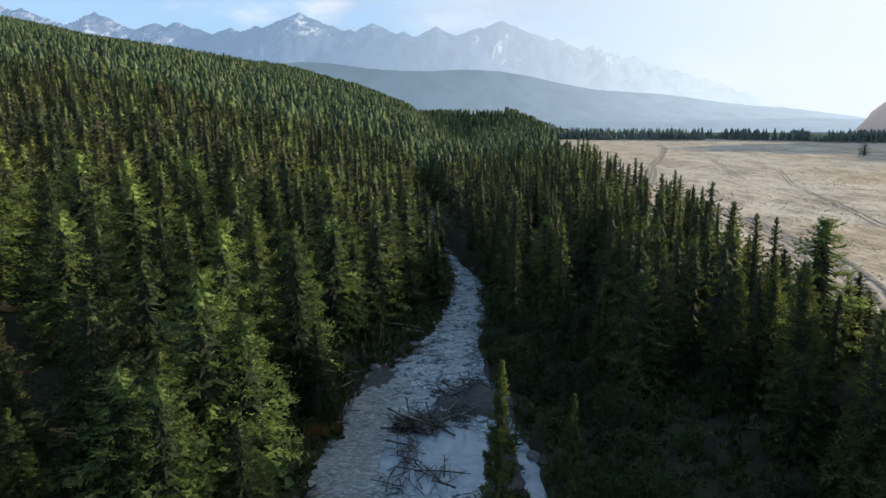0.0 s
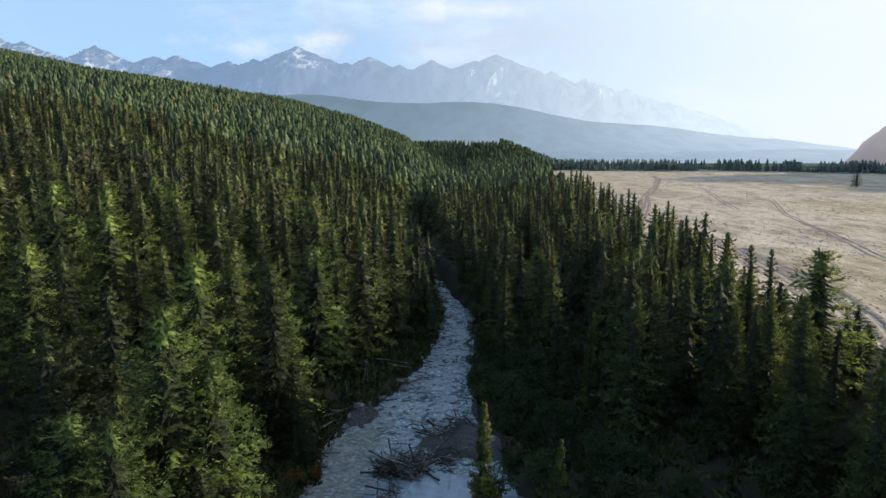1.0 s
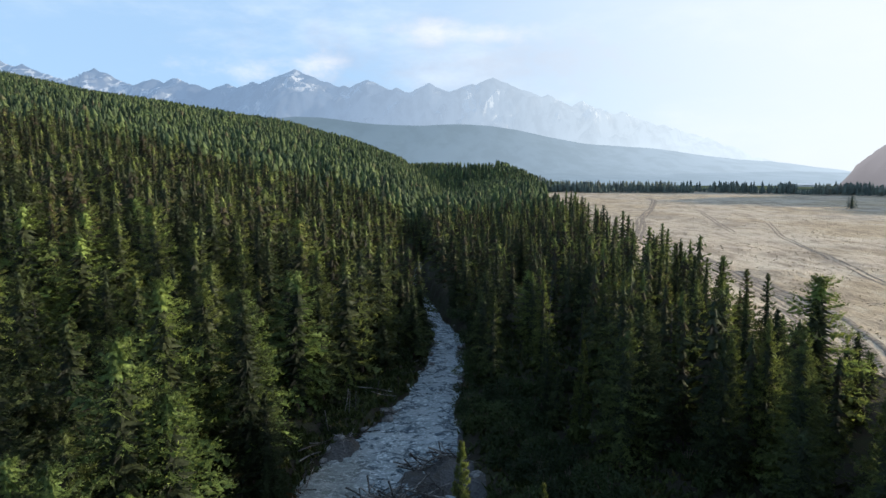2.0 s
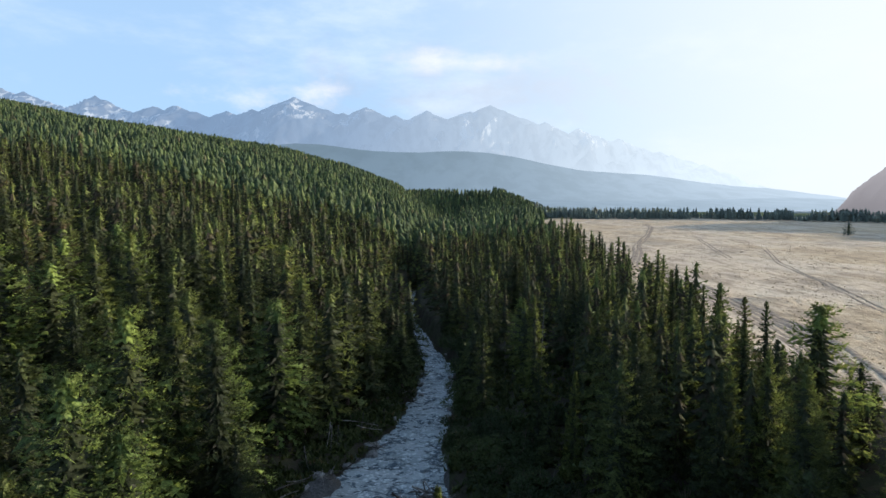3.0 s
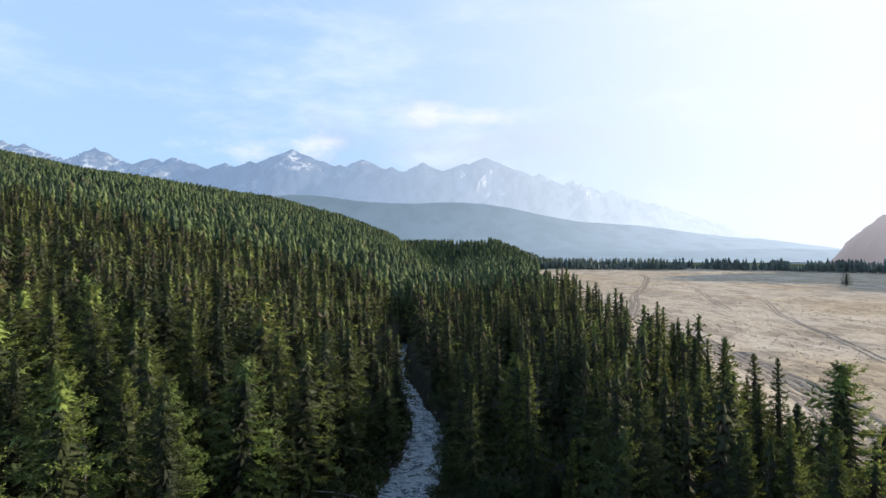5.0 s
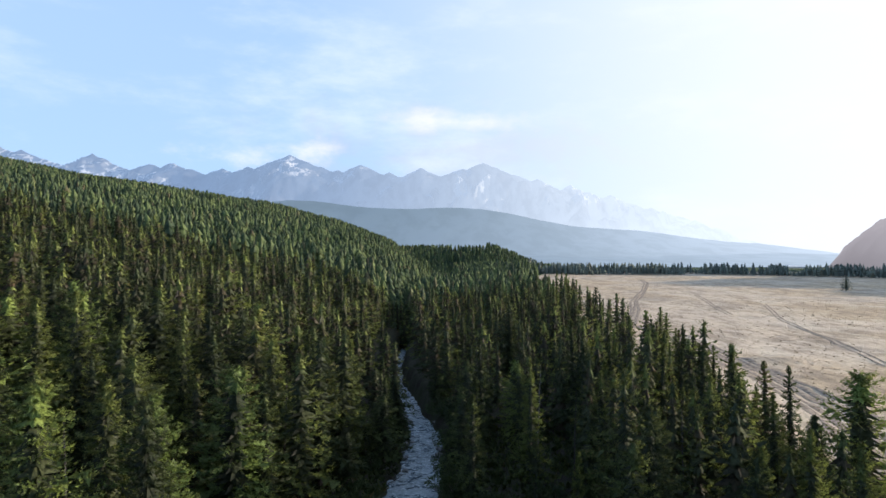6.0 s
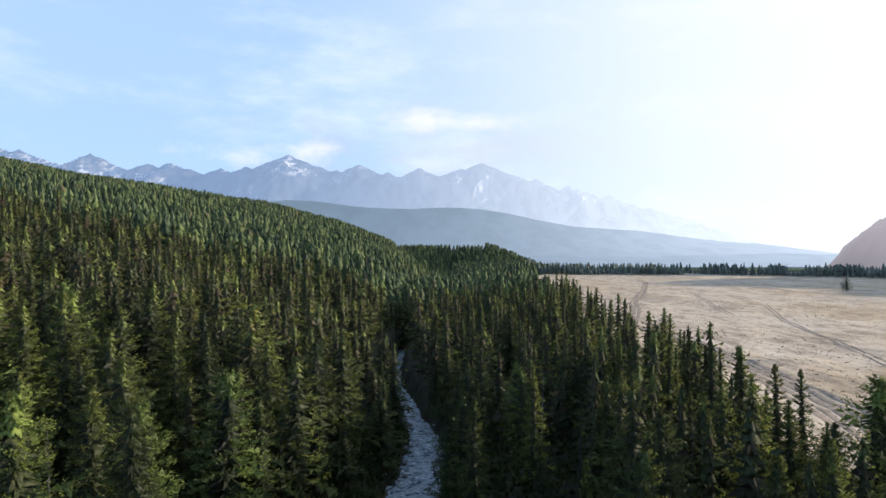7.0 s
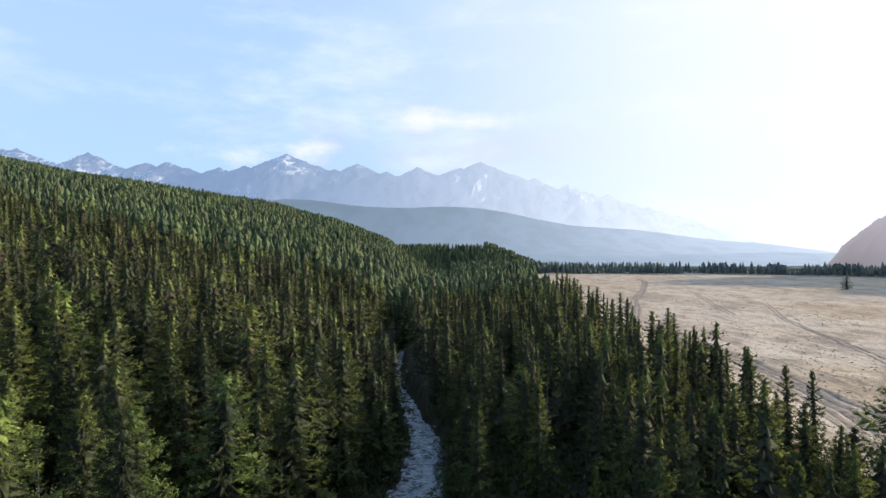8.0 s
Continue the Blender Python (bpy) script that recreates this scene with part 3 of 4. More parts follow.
        S.extend((w / np.linalg.norm(w) + 0.4 * up,) * 3)
        F.append((len(V) - 3, len(V) - 2, len(V) - 1))
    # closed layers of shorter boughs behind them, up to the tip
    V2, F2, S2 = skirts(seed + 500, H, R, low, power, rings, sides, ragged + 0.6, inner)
    # all but the top layers get the dark colour standing in for shade
    core_shade = np.concatenate([np.zeros(len(F), bool), np.arange(len(F2)) < 0.84 * len(F2)])
    V, F, S = np.concatenate([V, V2]), np.concatenate([F, F2 + len(V)]), np.concatenate([S, S2])
    return V, F, S / np.linalg.norm(S, axis=1)[:, None], core_shade


def crown_mesh(made, mat):
    """The mesh of one crown."""
    V, F, S, core_shade = made
    return facing(mesh_of("crown", V, F, [mat, CORE_SHADE], core_shade), S)


def facing(me, S):
    me.attributes.new("swell", "FLOAT_VECTOR", "POINT").data.foreach_set("vector", np.asarray(S, np.float32).ravel())
    return me


def stem(H, r, sides, rings, seed, twigs=0):
    """Tapered, slightly bent trunk, with bare dead twigs low down."""
    rng = np.random.default_rng(seed)
    bend, turn = rng.uniform(0.05, 0.25), rng.uniform(0, 6.28)
    V, F = [], []
    for k in range(rings):
        f = k / (rings - 1)
        rad = r * (1 - f) ** 1.25 * (1 + 0.55 * math.exp(-f * 22)) + 0.012
        ox, oy = (bend * math.sin(f * 3.1) * math.cos(turn), bend * math.sin(f * 3.1) * math.sin(turn))
        for j in range(sides):
            a = 6.28319 * j / sides
            V.append((ox + rad * math.cos(a), oy + rad * math.sin(a), -0.4 + f * (H + 0.3)))
    for k in range(rings - 1):
        for j in range(sides):
            F.append((k * sides + j, k * sides + (j + 1) % sides, (k + 1) * sides + (j + 1) % sides, (k + 1) * sides + j))
    for _ in range(twigs):
        z, a = H * rng.uniform(0.10, 0.9), rng.uniform(0, 6.28)
        d = np.array((math.cos(a), math.sin(a), rng.uniform(-0.45, 0.1)))
        ln, t = rng.uniform(0.5, 1.7) * (1.1 - z / H), 0.03
        b = np.array((0, 0, z))
        n = len(V)
        V += [b + (0, 0, t), b + (-d[1] * t, d[0] * t, -t), b + (d[1] * t, -d[0] * t, -t), b + d * ln]
        F += [(n, n + 1, n + 3, n + 3), (n + 1, n + 2, n + 3, n + 3), (n + 2, n, n + 3, n + 3)]
    quads = [q for q in F if q[2] != q[3]]
    thin = [q[:3] for q in F if q[2] == q[3]]
    me = bpy.data.meshes.new("trunk")
    me.from_pydata([tuple(v) for v in V], [], quads + thin)
    me.materials.append(BARK)
    return me


def tree_kind(seed, H, R, low, power, trunk, label, ragged, arms, tiers, fine=True):
    """One conifer with its trunk and crown; copies are stood where they grow."""
    root = new("conifer_tree")
    tagged(root, label, "tree", "conifers along the river")
    t = new("trunk", stem(0.9 * H, trunk, 8, 9, seed, 30))
    if fine:
        made = conifer(seed, H, R, low, power, tiers, arms, 5, 86, 0.36, ragged, int(1.9 * tiers), 8)
    else:
        made = conifer(seed, H, R, low, power, int(tiers * 0.85), arms, 4, 42, 0.46, ragged, int(1.7 * tiers), 6)
    c = new("crown", crown_mesh(made, FRESH if seed == 3 else NEEDLES))
    t.parent = c.parent = root
    return root, H


SORTS = [
    (1, 18.0, 3.9, 0.06, 0.86, 0.20, "tall dark green spruce with a dense pointed crown", 0.36, 8, 20),
    (2, 17.0, 3.6, 0.10, 0.74, 0.18, "slender green larch with drooping layered branches", 0.55, 7, 17),
    (3, 17.5, 4.7, 0.10, 0.60, 0.24, "broad bright green stone pine with a rounded top", 0.50, 8, 16),
    (4, 15.0, 2.8, 0.05, 0.92, 0.15, "narrow young spruce with a spire top", 0.38, 7, 19),
    (5, 18.5, 3.8, 0.14, 0.72, 0.20, "tall larch with an open ragged crown and bare lower trunk", 0.75, 7, 16),
    (6, 16.0, 4.3, 0.08, 0.70, 0.20, "full green spruce with uneven tufted boughs", 0.60, 8, 16),
    (7, 10.0, 1.8, 0.04, 0.9, 0.09, "thin young larch with short tufted boughs", 0.45, 6, 17),
]
KINDS = [tree_kind(*k) for k in SORTS]
COARSE = [tree_kind(*k, fine=False) for k in SORTS]


def stand(kind, x, y, top, spin, wide=1.0):
    root, H = (KINDS if y < 76 else COARSE)[kind]
    z = float(land_z(x, y))
    s = (top - z) / H
    t = copy_thing(root, Matrix.Translation((x, y, z)) @ Matrix.Rotation(spin, 4, "Z") @ Matrix.Rotation(0.03 * math.sin(spin * 5), 4, "X"))
    wide *= 1.06 if x < 0 else 0.92
    t.scale = (s ** 0.6 * wide, s ** 0.6 * wide, s)
    return t


# trees that stand out, as (kind, x, y, height of the tip)
LEFT_TREES = [
    (1, -31.0, 45.5, 13.5), (5, -35.5, 50.0, 15.0), (3, -27.5, 40.5, 11.5),
    (2, -16.9, 47.0, 19.7), (2, -14.3, 48.2, 15.6), (1, -18.9, 44.2, 14.8), (2, -19.7, 39.7, 14.6), (2, -19.8, 59.9, 21.3), (0, -29.7, 56.7, 22.9),
    (5, -24.8, 46.2, 18.2), (2, -17.0, 39.4, 14.4), (1, -13.6, 63.0, 19.5), (4, -16.1, 92.7, 16.8), (0, -36.2, 115.0, 26.1),
    (1, -11.6, 84.9, 15.0), (0, -31.4, 72.3, 20.4), (5, -9.0, 102.8, 19.0), (0, -33.6, 88.1, 25.9), (3, -11.6, 61.0, 10.6),
    (1, -23.4, 80.7, 19.7), (2, -15.2, 65.5, 19.1), (4, -6.4, 103.0, 20.0), (5, -25.4, 82.8, 19.4), (0, -39.5, 90.6, 24.9),
    (2, -14.0, 81.0, 18.5), (0, -23.2, 74.8, 19.0), (1, -27.2, 110.3, 21.9), (5, -20.3, 107.0, 18.0),
]
RIGHT_TREES = [
    (6, 5.2, 45.7, 13.3), (6, 9.6, 42.0, 12.2), (2, 42.6, 72.0, 19.8), (0, 50.0, 143.0, 19.5), (1, 24.5, 83.8, 18.2),
    (0, 23.6, 68.4, 17.9), (6, 16.4, 82.4, 10.7), (6, 18.6, 73.4, 12.4), (3, 44.4, 91.0, 17.4), (3, 43.7, 98.0, 17.2),
    (0, 25.2, 72.2, 16.9), (3, 37.6, 99.2, 12.6), (3, 46.6, 90.0, 17.0), (0, 44.2, 82.3, 13.2), (3, 29.0, 103.0, 15.4),
    (0, 35.5, 60.4, 13.6), (3, 33.5, 47.5, 15.5), (0, 38.0, 52.5, 17.0), (5, 30.5, 52.0, 11.5), (0, 32.4, 175.8, 14.4), (0, 22.6, 165.0, 20.0), (5, 50.5, 64.5, 17.5),
    (0, 47.4, 140.0, 17.4), (0, 52.2, 147.0, 18.0), (3, 45.6, 137.0, 15.8), (3, 48.5, 131.0, 16.6), (3, 45.6, 96.0, 13.5),
]
taken, placed = [], 0
rng = random.Random(7)
for kind, x, y, top in LEFT_TREES + RIGHT_TREES:
    stand(kind, x, y, top, rng.uniform(0, 6.28), rng.uniform(0.9, 1.12) * (0.68 if kind == 6 else 1.3 if kind == 2 and x > 20 else 1.0))
    taken.append((x, y))
    placed += 1


def grows(x, y):
    """Whether woods stand here, and how tall their trees are."""
    l, r, e = float(bank_left(y)), float(bank_right(y)), float(edge_right(y))
    if y < 256 and l - 1.3 < x < r + 2.0:
        return 0.0
    if y > 985 and 20 < x < 76:          # bare shelf on top of the knoll
        return 0.0
    if y > 840 and x > -60:              # lower woods on the knoll
        return 13.5 if x < e - 14 else 0.0
    if x <= l or (x < (l + r) / 2):
        return 17.5 if x < l - 7 else 11.0
    if x > e - 1.0:
        return 0.0
    if y < 95 and x < 21:
        return 8.0                       # willow flat with a few young trees
    if x > 40 and 66 < y < 108:          # young growth where the woods thin out to the steppe
        return 6.0
    if x > e - 7:
        return 13.5
    return 17.0 if x > 54 else 15.5


far_spots = []


def near_enough(x, y):
    return any((x - a) ** 2 + (y - b) ** 2 < 12.0 for a, b in taken)


# trees leaning over the banks
for y in range(38, 128, 5):
    x = float(bank_left(y)) - rng.uniform(1.8, 4.2)
    yy = y + rng.uniform(-1.5, 1.5)
    if not near_enough(x, yy) and not 50 < y < 96:
        stand(rng.choice((1, 3, 5, 4)), x, yy, float(land_z(x, yy)) + rng.uniform(6, 11), rng.uniform(0, 6.28), rng.uniform(0.9, 1.15))
        taken.append((x, yy))
        placed += 1
for y in range(92, 150, 6):
    x = float(bank_right(y)) + rng.uniform(2.5, 5.0)
    yy = y + rng.uniform(-2, 2)
    stand(rng.choice((1, 3, 5, 4)), x, yy, float(land_z(x, yy)) + rng.uniform(8, 14), rng.uniform(0, 6.28))
    taken.append((x, yy))
    placed += 1

# near woods, tree by tree
cell = 5.8
for j in range(2, 22):
    for i in range(-20, 12):
        x, y = (i + rng.uniform(0.08, 0.92)) * cell, (j + rng.uniform(0.08, 0.92)) * cell
        tall = grows(x, y)
        if tall == 0 or y > 122 or near_enough(x, y) or abs(x - 4) > 0.80 * y + 4:
            continue
        if tall == 8.0 and rng.random() < 0.80:
            continue
        if (0 < x < 27 and y < 62) or (x < 0 and x > float(bank_left(y)) - 5.5 and y < 96):
            continue                     # low shaded willow flat and bank
        if y < 26 and abs(x - 5) < 9:
            continue
        if rng.random() < (0.70 if x < 0 and y < 62 else 0.40 if x < 0 and y < 85 else 0.10):
            continue
        top = float(land_z(x, y)) + tall * rng.triangular(0.68, 1.16, 0.98)
        if y < 40 and x < 0:
            top = min(top, 13.5 - rng.uniform(0, 3.5)) if rng.random() < 0.5 else float(land_z(x, y)) + rng.uniform(4.0, 7.5)
        elif y < 36:
            top = min(top, 14.5 - rng.uniform(0, 2.5))
        if placed >= 300:
            far_spots.append((x, y, tall, 0))
            continue
        k = 6 if tall == 8.0 else rng.choice((0, 0, 3, 3, 0, 5) if x > 20 else (0, 0, 1, 1, 2, 3, 4, 5, 5))
        stand(k, x, y, top, rng.uniform(0, 6.28), rng.uniform(0.85, 1.15) * (0.94 if x > 20 else 1.0))
        placed += 1
for root, _ in KINDS + COARSE:
    for o in list(root.children) + [root]:
        bpy.data.objects.remove(o)


def woods(name, spots, shapes, mat, label, seed, broad=1.0, least=0.55):
    """Woods of many trees that nobody could count: real crowns and trunks joined into one."""
    r = np.random.default_rng(seed)
    spots = np.array(spots)
    pick = r.integers(0, len(shapes), len(spots))
    VV, FF, TT, SS, II, base = [], [], [], [], [], 0
    for k, (V, F, S, core_shade) in enumerate(shapes):
        sp = spots[pick == k]
        if not len(sp):
            continue
        spin, H = r.uniform(0, 6.28, len(sp)), V[:, 2].max()
        tall = sp[:, 2] * r.triangular(least, 1.0, 1.22, len(sp)) / H
        wide = broad * tall ** 0.7 * r.uniform(0.85, 1.15, len(sp)) * (1 - 0.28 * sp[:, 3])
        c, s = np.cos(spin), np.sin(spin)
        P = np.empty((len(sp), len(V), 3), np.float32)
        P[:, :, 0] = (V[None, :, 0] * c[:, None] - V[None, :, 1] * s[:, None]) * wide[:, None] + sp[:, 0, None]
        P[:, :, 1] = (V[None, :, 0] * s[:, None] + V[None, :, 1] * c[:, None]) * wide[:, None] + sp[:, 1, None]
        P[:, :, 2] = V[None, :, 2] * tall[:, None] + land_z(sp[:, 0], sp[:, 1])[:, None]
        VV.append(P.reshape(-1, 3))
        Q = np.empty_like(P)
        Q[:, :, 0] = S[None, :, 0] * c[:, None] - S[None, :, 1] * s[:, None]
        Q[:, :, 1] = S[None, :, 0] * s[:, None] + S[None, :, 1] * c[:, None]
        Q[:, :, 2] = S[None, :, 2]
        SS.append(Q.reshape(-1, 3))
        TT.append(np.repeat(r.random(len(sp)), len(V)))
        FF.append((F[None] + (np.arange(len(sp)) * len(V))[:, None, None]).reshape(-1, 3) + base)
        II.append(np.tile(core_shade, len(sp)))
        base += len(sp) * len(V)
    ob = new(name, facing(mesh_of(name, np.concatenate(VV), np.concatenate(FF), [mat, CORE_SHADE], np.concatenate(II)), np.concatenate(SS)))
    ob.data.attributes.new("tone", "FLOAT", "POINT").data.foreach_set("value", np.concatenate(TT).astype(np.float32))
    return tagged(ob, label, "forest", kind="stuff")


def scatter(x0, x1, y0, y1, cell, test, seed):
    r = random.Random(seed)
    out = []
    for j in range(int(y0 / cell), int(y1 / cell) + 1):
        for i in range(int(x0 / cell) - 1, int(x1 / cell) + 1):
            x, y = (i + r.uniform(0.05, 0.95)) * cell, (j + r.uniform(0.05, 0.95)) * cell
            if y0 <= y < y1 and x0 <= x < x1:
                tall = test(x, y)
                if tall > 0 and r.random() > 0.05:
                    out.append((x, y, tall, 0))
    return out


MID = [conifer(s, 17, R, low, pw, tiers, 6, 2, 6, 0.78, rg, 14, 5, 0.47) for s, R, low, pw, rg, tiers in
       ((11, 4.1, 0.08, 0.86, 0.38, 11), (12, 3.7, 0.12, 0.76, 0.55, 10), (13, 4.7, 0.14, 0.62, 0.55, 9), (14, 3.1, 0.06, 0.92, 0.4, 11), (15, 4.0, 0.18, 0.72, 0.75, 10), (16, 4.4, 0.1, 0.70, 0.6, 10))]
SMALL = [(*made, np.zeros(len(made[1]), bool)) for made in (skirts(s, 17, R, 0.08, pw, 5, 5, rg) for s, R, pw, rg in
         ((21, 4.2, 0.80, 0.4), (22, 3.6, 0.72, 0.5), (23, 4.8, 0.62, 0.6), (24, 4.0, 0.70, 0.7), (25, 3.4, 0.85, 0.5)))]


def mid_test(x, y):
    if x > 54 and y < 92:
        return 0.0
    if y <= 122 and abs(x - 4) <= 0.80 * y + 4 and not (x > 55):
        return 0.0
    if abs(x - 4) > 0.80 * y + 45 or x < -0.85 * y - 20:
        return 0.0
    if near_enough(x, y):
        return 0.0
    return grows(x, y)


def far_test(x, y):
    if x < -0.74 * y - 10 or x > 200 or (y > 985 and x < -60):
        return 0.0
    tall = grows(x, y)                   # stunted higher and farther up the valley
    return tall * (1 - 0.30 * float(smooth(y, 300, 800))) if x < 20 else tall


far_spots += [(x, y, min(tall, 15.0), 0.6) for x, y, tall, _ in scatter(24, 54, 14, 120, 4.8, grows, 77) if not near_enough(x, y) and (y > 62 or x > 0.8 * y + 10)]
far_spots += [(x, y, tall, 0.6 if x > 8 else 0) for x, y, tall, _ in scatter(-330, 95, 5, 290, 6.2, mid_test, 5)]
behind = scatter(62, 118, 5, 90, 6.4, grows, 79)
behind += [p for p in scatter(-110, 56, -85, 14, 6.6, grows, 78) if not (p[1] > 4 and abs(p[0] - 4) < 0.8 * p[1] + 4)]
woods("outer_forest", behind, SMALL, FOREST, "dense conifer forest continuing along the river", 54, 1.0)
woods("forest", far_spots, MID, FOREST, "dense green conifer forest on the river's slopes", 51, 0.98, 0.5)
woods("far_forest", scatter(-760, 200, 290, 1045, 5.5, far_test, 6), SMALL, FAR_FOREST, "distant conifer forest covering the hillside and knoll", 52, 1.0, 0.62)


def belt_test(x, y):
    d = y - (880 - 0.62 * max(0, x - 260) + 30 * math.sin(x * 0.02))
    if x < 130 or x > 640 or not 0 < d < 60:
        return 0.0
    thick = vnoise(x * 0.035, y * 0.05, 91)
    return 15.0 if thick > 0.58 else 8.0 if thick > 0.38 else 0.0


woods("tree_belt", scatter(130, 640, 600, 960, 5.0, belt_test, 9), SMALL, HAZE_PALED, "belt of conifers beyond the steppe, paled by painted haze", 53, 1.0, 0.5)


# ---- shrubs and undergrowth ----


def leafy(seed, R, H, count, size):
    """A bush: leaf clumps over several rounded, uneven heads."""
    r = np.random.default_rng(seed)
    heads = [(r.normal(0, R * 0.42, 2), r.uniform(0.45, 1.0) * H, r.uniform(0.35, 0.6) * R) for _ in range(7)]
    V = []
    for _ in range(count):
        (hx, hy), top, rad = heads[r.integers(0, 7)]
        d = r.normal(size=3)
        d /= np.linalg.norm(d)
        c = np.array((hx, hy, top * 0.55)) + d * np.array((rad, rad, top * 0.45)) * r.uniform(0.6, 1.05)
        ax = d + r.normal(size=3) * 0.6
        ax /= np.linalg.norm(ax)
        w = np.cross(ax, r.normal(size=3))
        w *= size * 0.4 / (np.linalg.norm(w) + 1e-6)
        V += [c - w * 0.5, c + w * 0.5, c + ax * size * r.uniform(0.7, 1.3)]
    V = np.array(V)
    V[:, 2] = np.maximum(V[:, 2], 0.02)
    return V, np.arange(len(V)).reshape(-1, 3)


def stems(seed, R, H, count):
    r = np.random.default_rng(seed)
    V, F = [], []
    for _ in range(count):
        a, ln, n = r.uniform(0, 6.28), r.uniform(0.6, 0.95) * H, len(V)
        tip = (math.cos(a) * R * 0.6 * r.uniform(0.2, 1), math.sin(a) * R * 0.6 * r.uniform(0.2, 1), ln)
        for k, (f, t) in enumerate(((0, 0.05), (0.5, 0.035), (1, 0.012))):
            for j in range(4):
                b = 1.5708 * j
                V.append((tip[0] * f ** 1.4 + t * math.cos(b), tip[1] * f ** 1.4 + t * math.sin(b), -0.15 + (tip[2] + 0.15) * f))
        for k in range(2):
            for j in range(4):
                F.append((n + k * 4 + j, n + k * 4 + (j + 1) % 4, n + k * 4 + 4 + (j + 1) % 4, n + k * 4 + 4 + j))
    return mesh_of("stem_clump", V, F, [BARK])


def shrub_kind(seed, R, H, count, size, label):
    root = tagged(new("shrub"), label, "bush", "willow bushes by the water")
    a = new("stem_clump", stems(seed, R, H, 9))
    V, F = leafy(seed, R, H, count, size)
    b = new("foliage", mesh_of("foliage", V, F, [LEAVES]))
    a.parent = b.parent = root
    return root


SHRUBS = [shrub_kind(31, 1.9, 2.6, 1500, 0.30, "dense dark green willow bush on the river bank"),
          shrub_kind(32, 1.4, 1.9, 1100, 0.26, "low dark green willow bush among young trees"),
          shrub_kind(33, 2.4, 3.3, 1900, 0.32, "large rounded willow bush overhanging the water")]
rng = random.Random(23)


def plant(k, x, y):
    t = copy_thing(SHRUBS[k], Matrix.Translation((x, y, float(land_z(x, y)))) @ Matrix.Rotation(rng.uniform(0, 6.28), 4, "Z"))
    s = rng.uniform(0.75, 1.2)
    t.scale = (s, s, s * rng.uniform(0.8, 1.1))


for y in range(40, 150, 4):
    for step in range(3 if y < 92 else 1):
        x = float(bank_right(y)) + 1.8 + step * 3.6 + rng.uniform(-1, 1.2)
        if 62 < y < 74 and x < 9.5:
            continue
        plant(rng.choice((0, 1, 2, 2)), x, y + rng.uniform(-1.8, 1.8))
for y in range(78, 170, 9):
    plant(rng.choice((0, 1)), float(bank_left(y)) - 1.9 - rng.uniform(0, 1), y + rng.uniform(-2, 2))
for x, y in ((6.3, 47), (6.2, 51), (6.6, 55), (5.9, 44)):
    plant(1, x, y)
for _ in range(46):
    plant(rng.choice((0, 1, 1)), rng.uniform(12, 34), rng.uniform(36, 92))
for root in SHRUBS:
    for o in list(root.children) + [root]:
        bpy.data.objects.remove(o)


def undergrowth(count, seed):
    """Low dark plants all over the floor of the near woods."""
    r = np.random.default_rng(seed)
    y = r.uniform(18, 128, count)
    x = np.where(r.random(count) < 0.5, bank_left(y) - 0.4 - 22 * r.random(count) ** 1.5, bank_right(y) + 0.6 + 30 * r.random(count))
    z, n = land_z(x, y), 9
    V = np.empty((count, n, 3, 3))
    for k in range(n):
        a, d, ln, w = r.uniform(0, 6.28, count), r.uniform(0, 0.8, count), r.uniform(0.25, 0.8, count), r.uniform(0.12, 0.35, count)
        px, py, b = x + d * np.cos(a), y + d * np.sin(a), r.uniform(0, 6.28, count)
        V[:, k, 0] = np.stack([px - w * np.cos(b), py - w * np.sin(b), z - 0.05], 1)
        V[:, k, 1] = np.stack([px + w * np.cos(b), py + w * np.sin(b), z + 0.1 * ln], 1)
        V[:, k, 2] = np.stack([px + r.normal(0, 0.3, count), py + r.normal(0, 0.3, count), z + ln], 1)
    V = V.reshape(-1, 3)
    me = mesh_of("undergrowth", V, np.arange(len(V)).reshape(-1, 3), [GRASSY])
    me.attributes.new("tone", "FLOAT", "POINT").data.foreach_set("value", np.repeat(r.random(count), 3 * n).astype(np.float32))
    return me


tagged(new("undergrowth", undergrowth(5200, 19)), "dark low undergrowth on the forest floor", "undergrowth", kind="stuff")

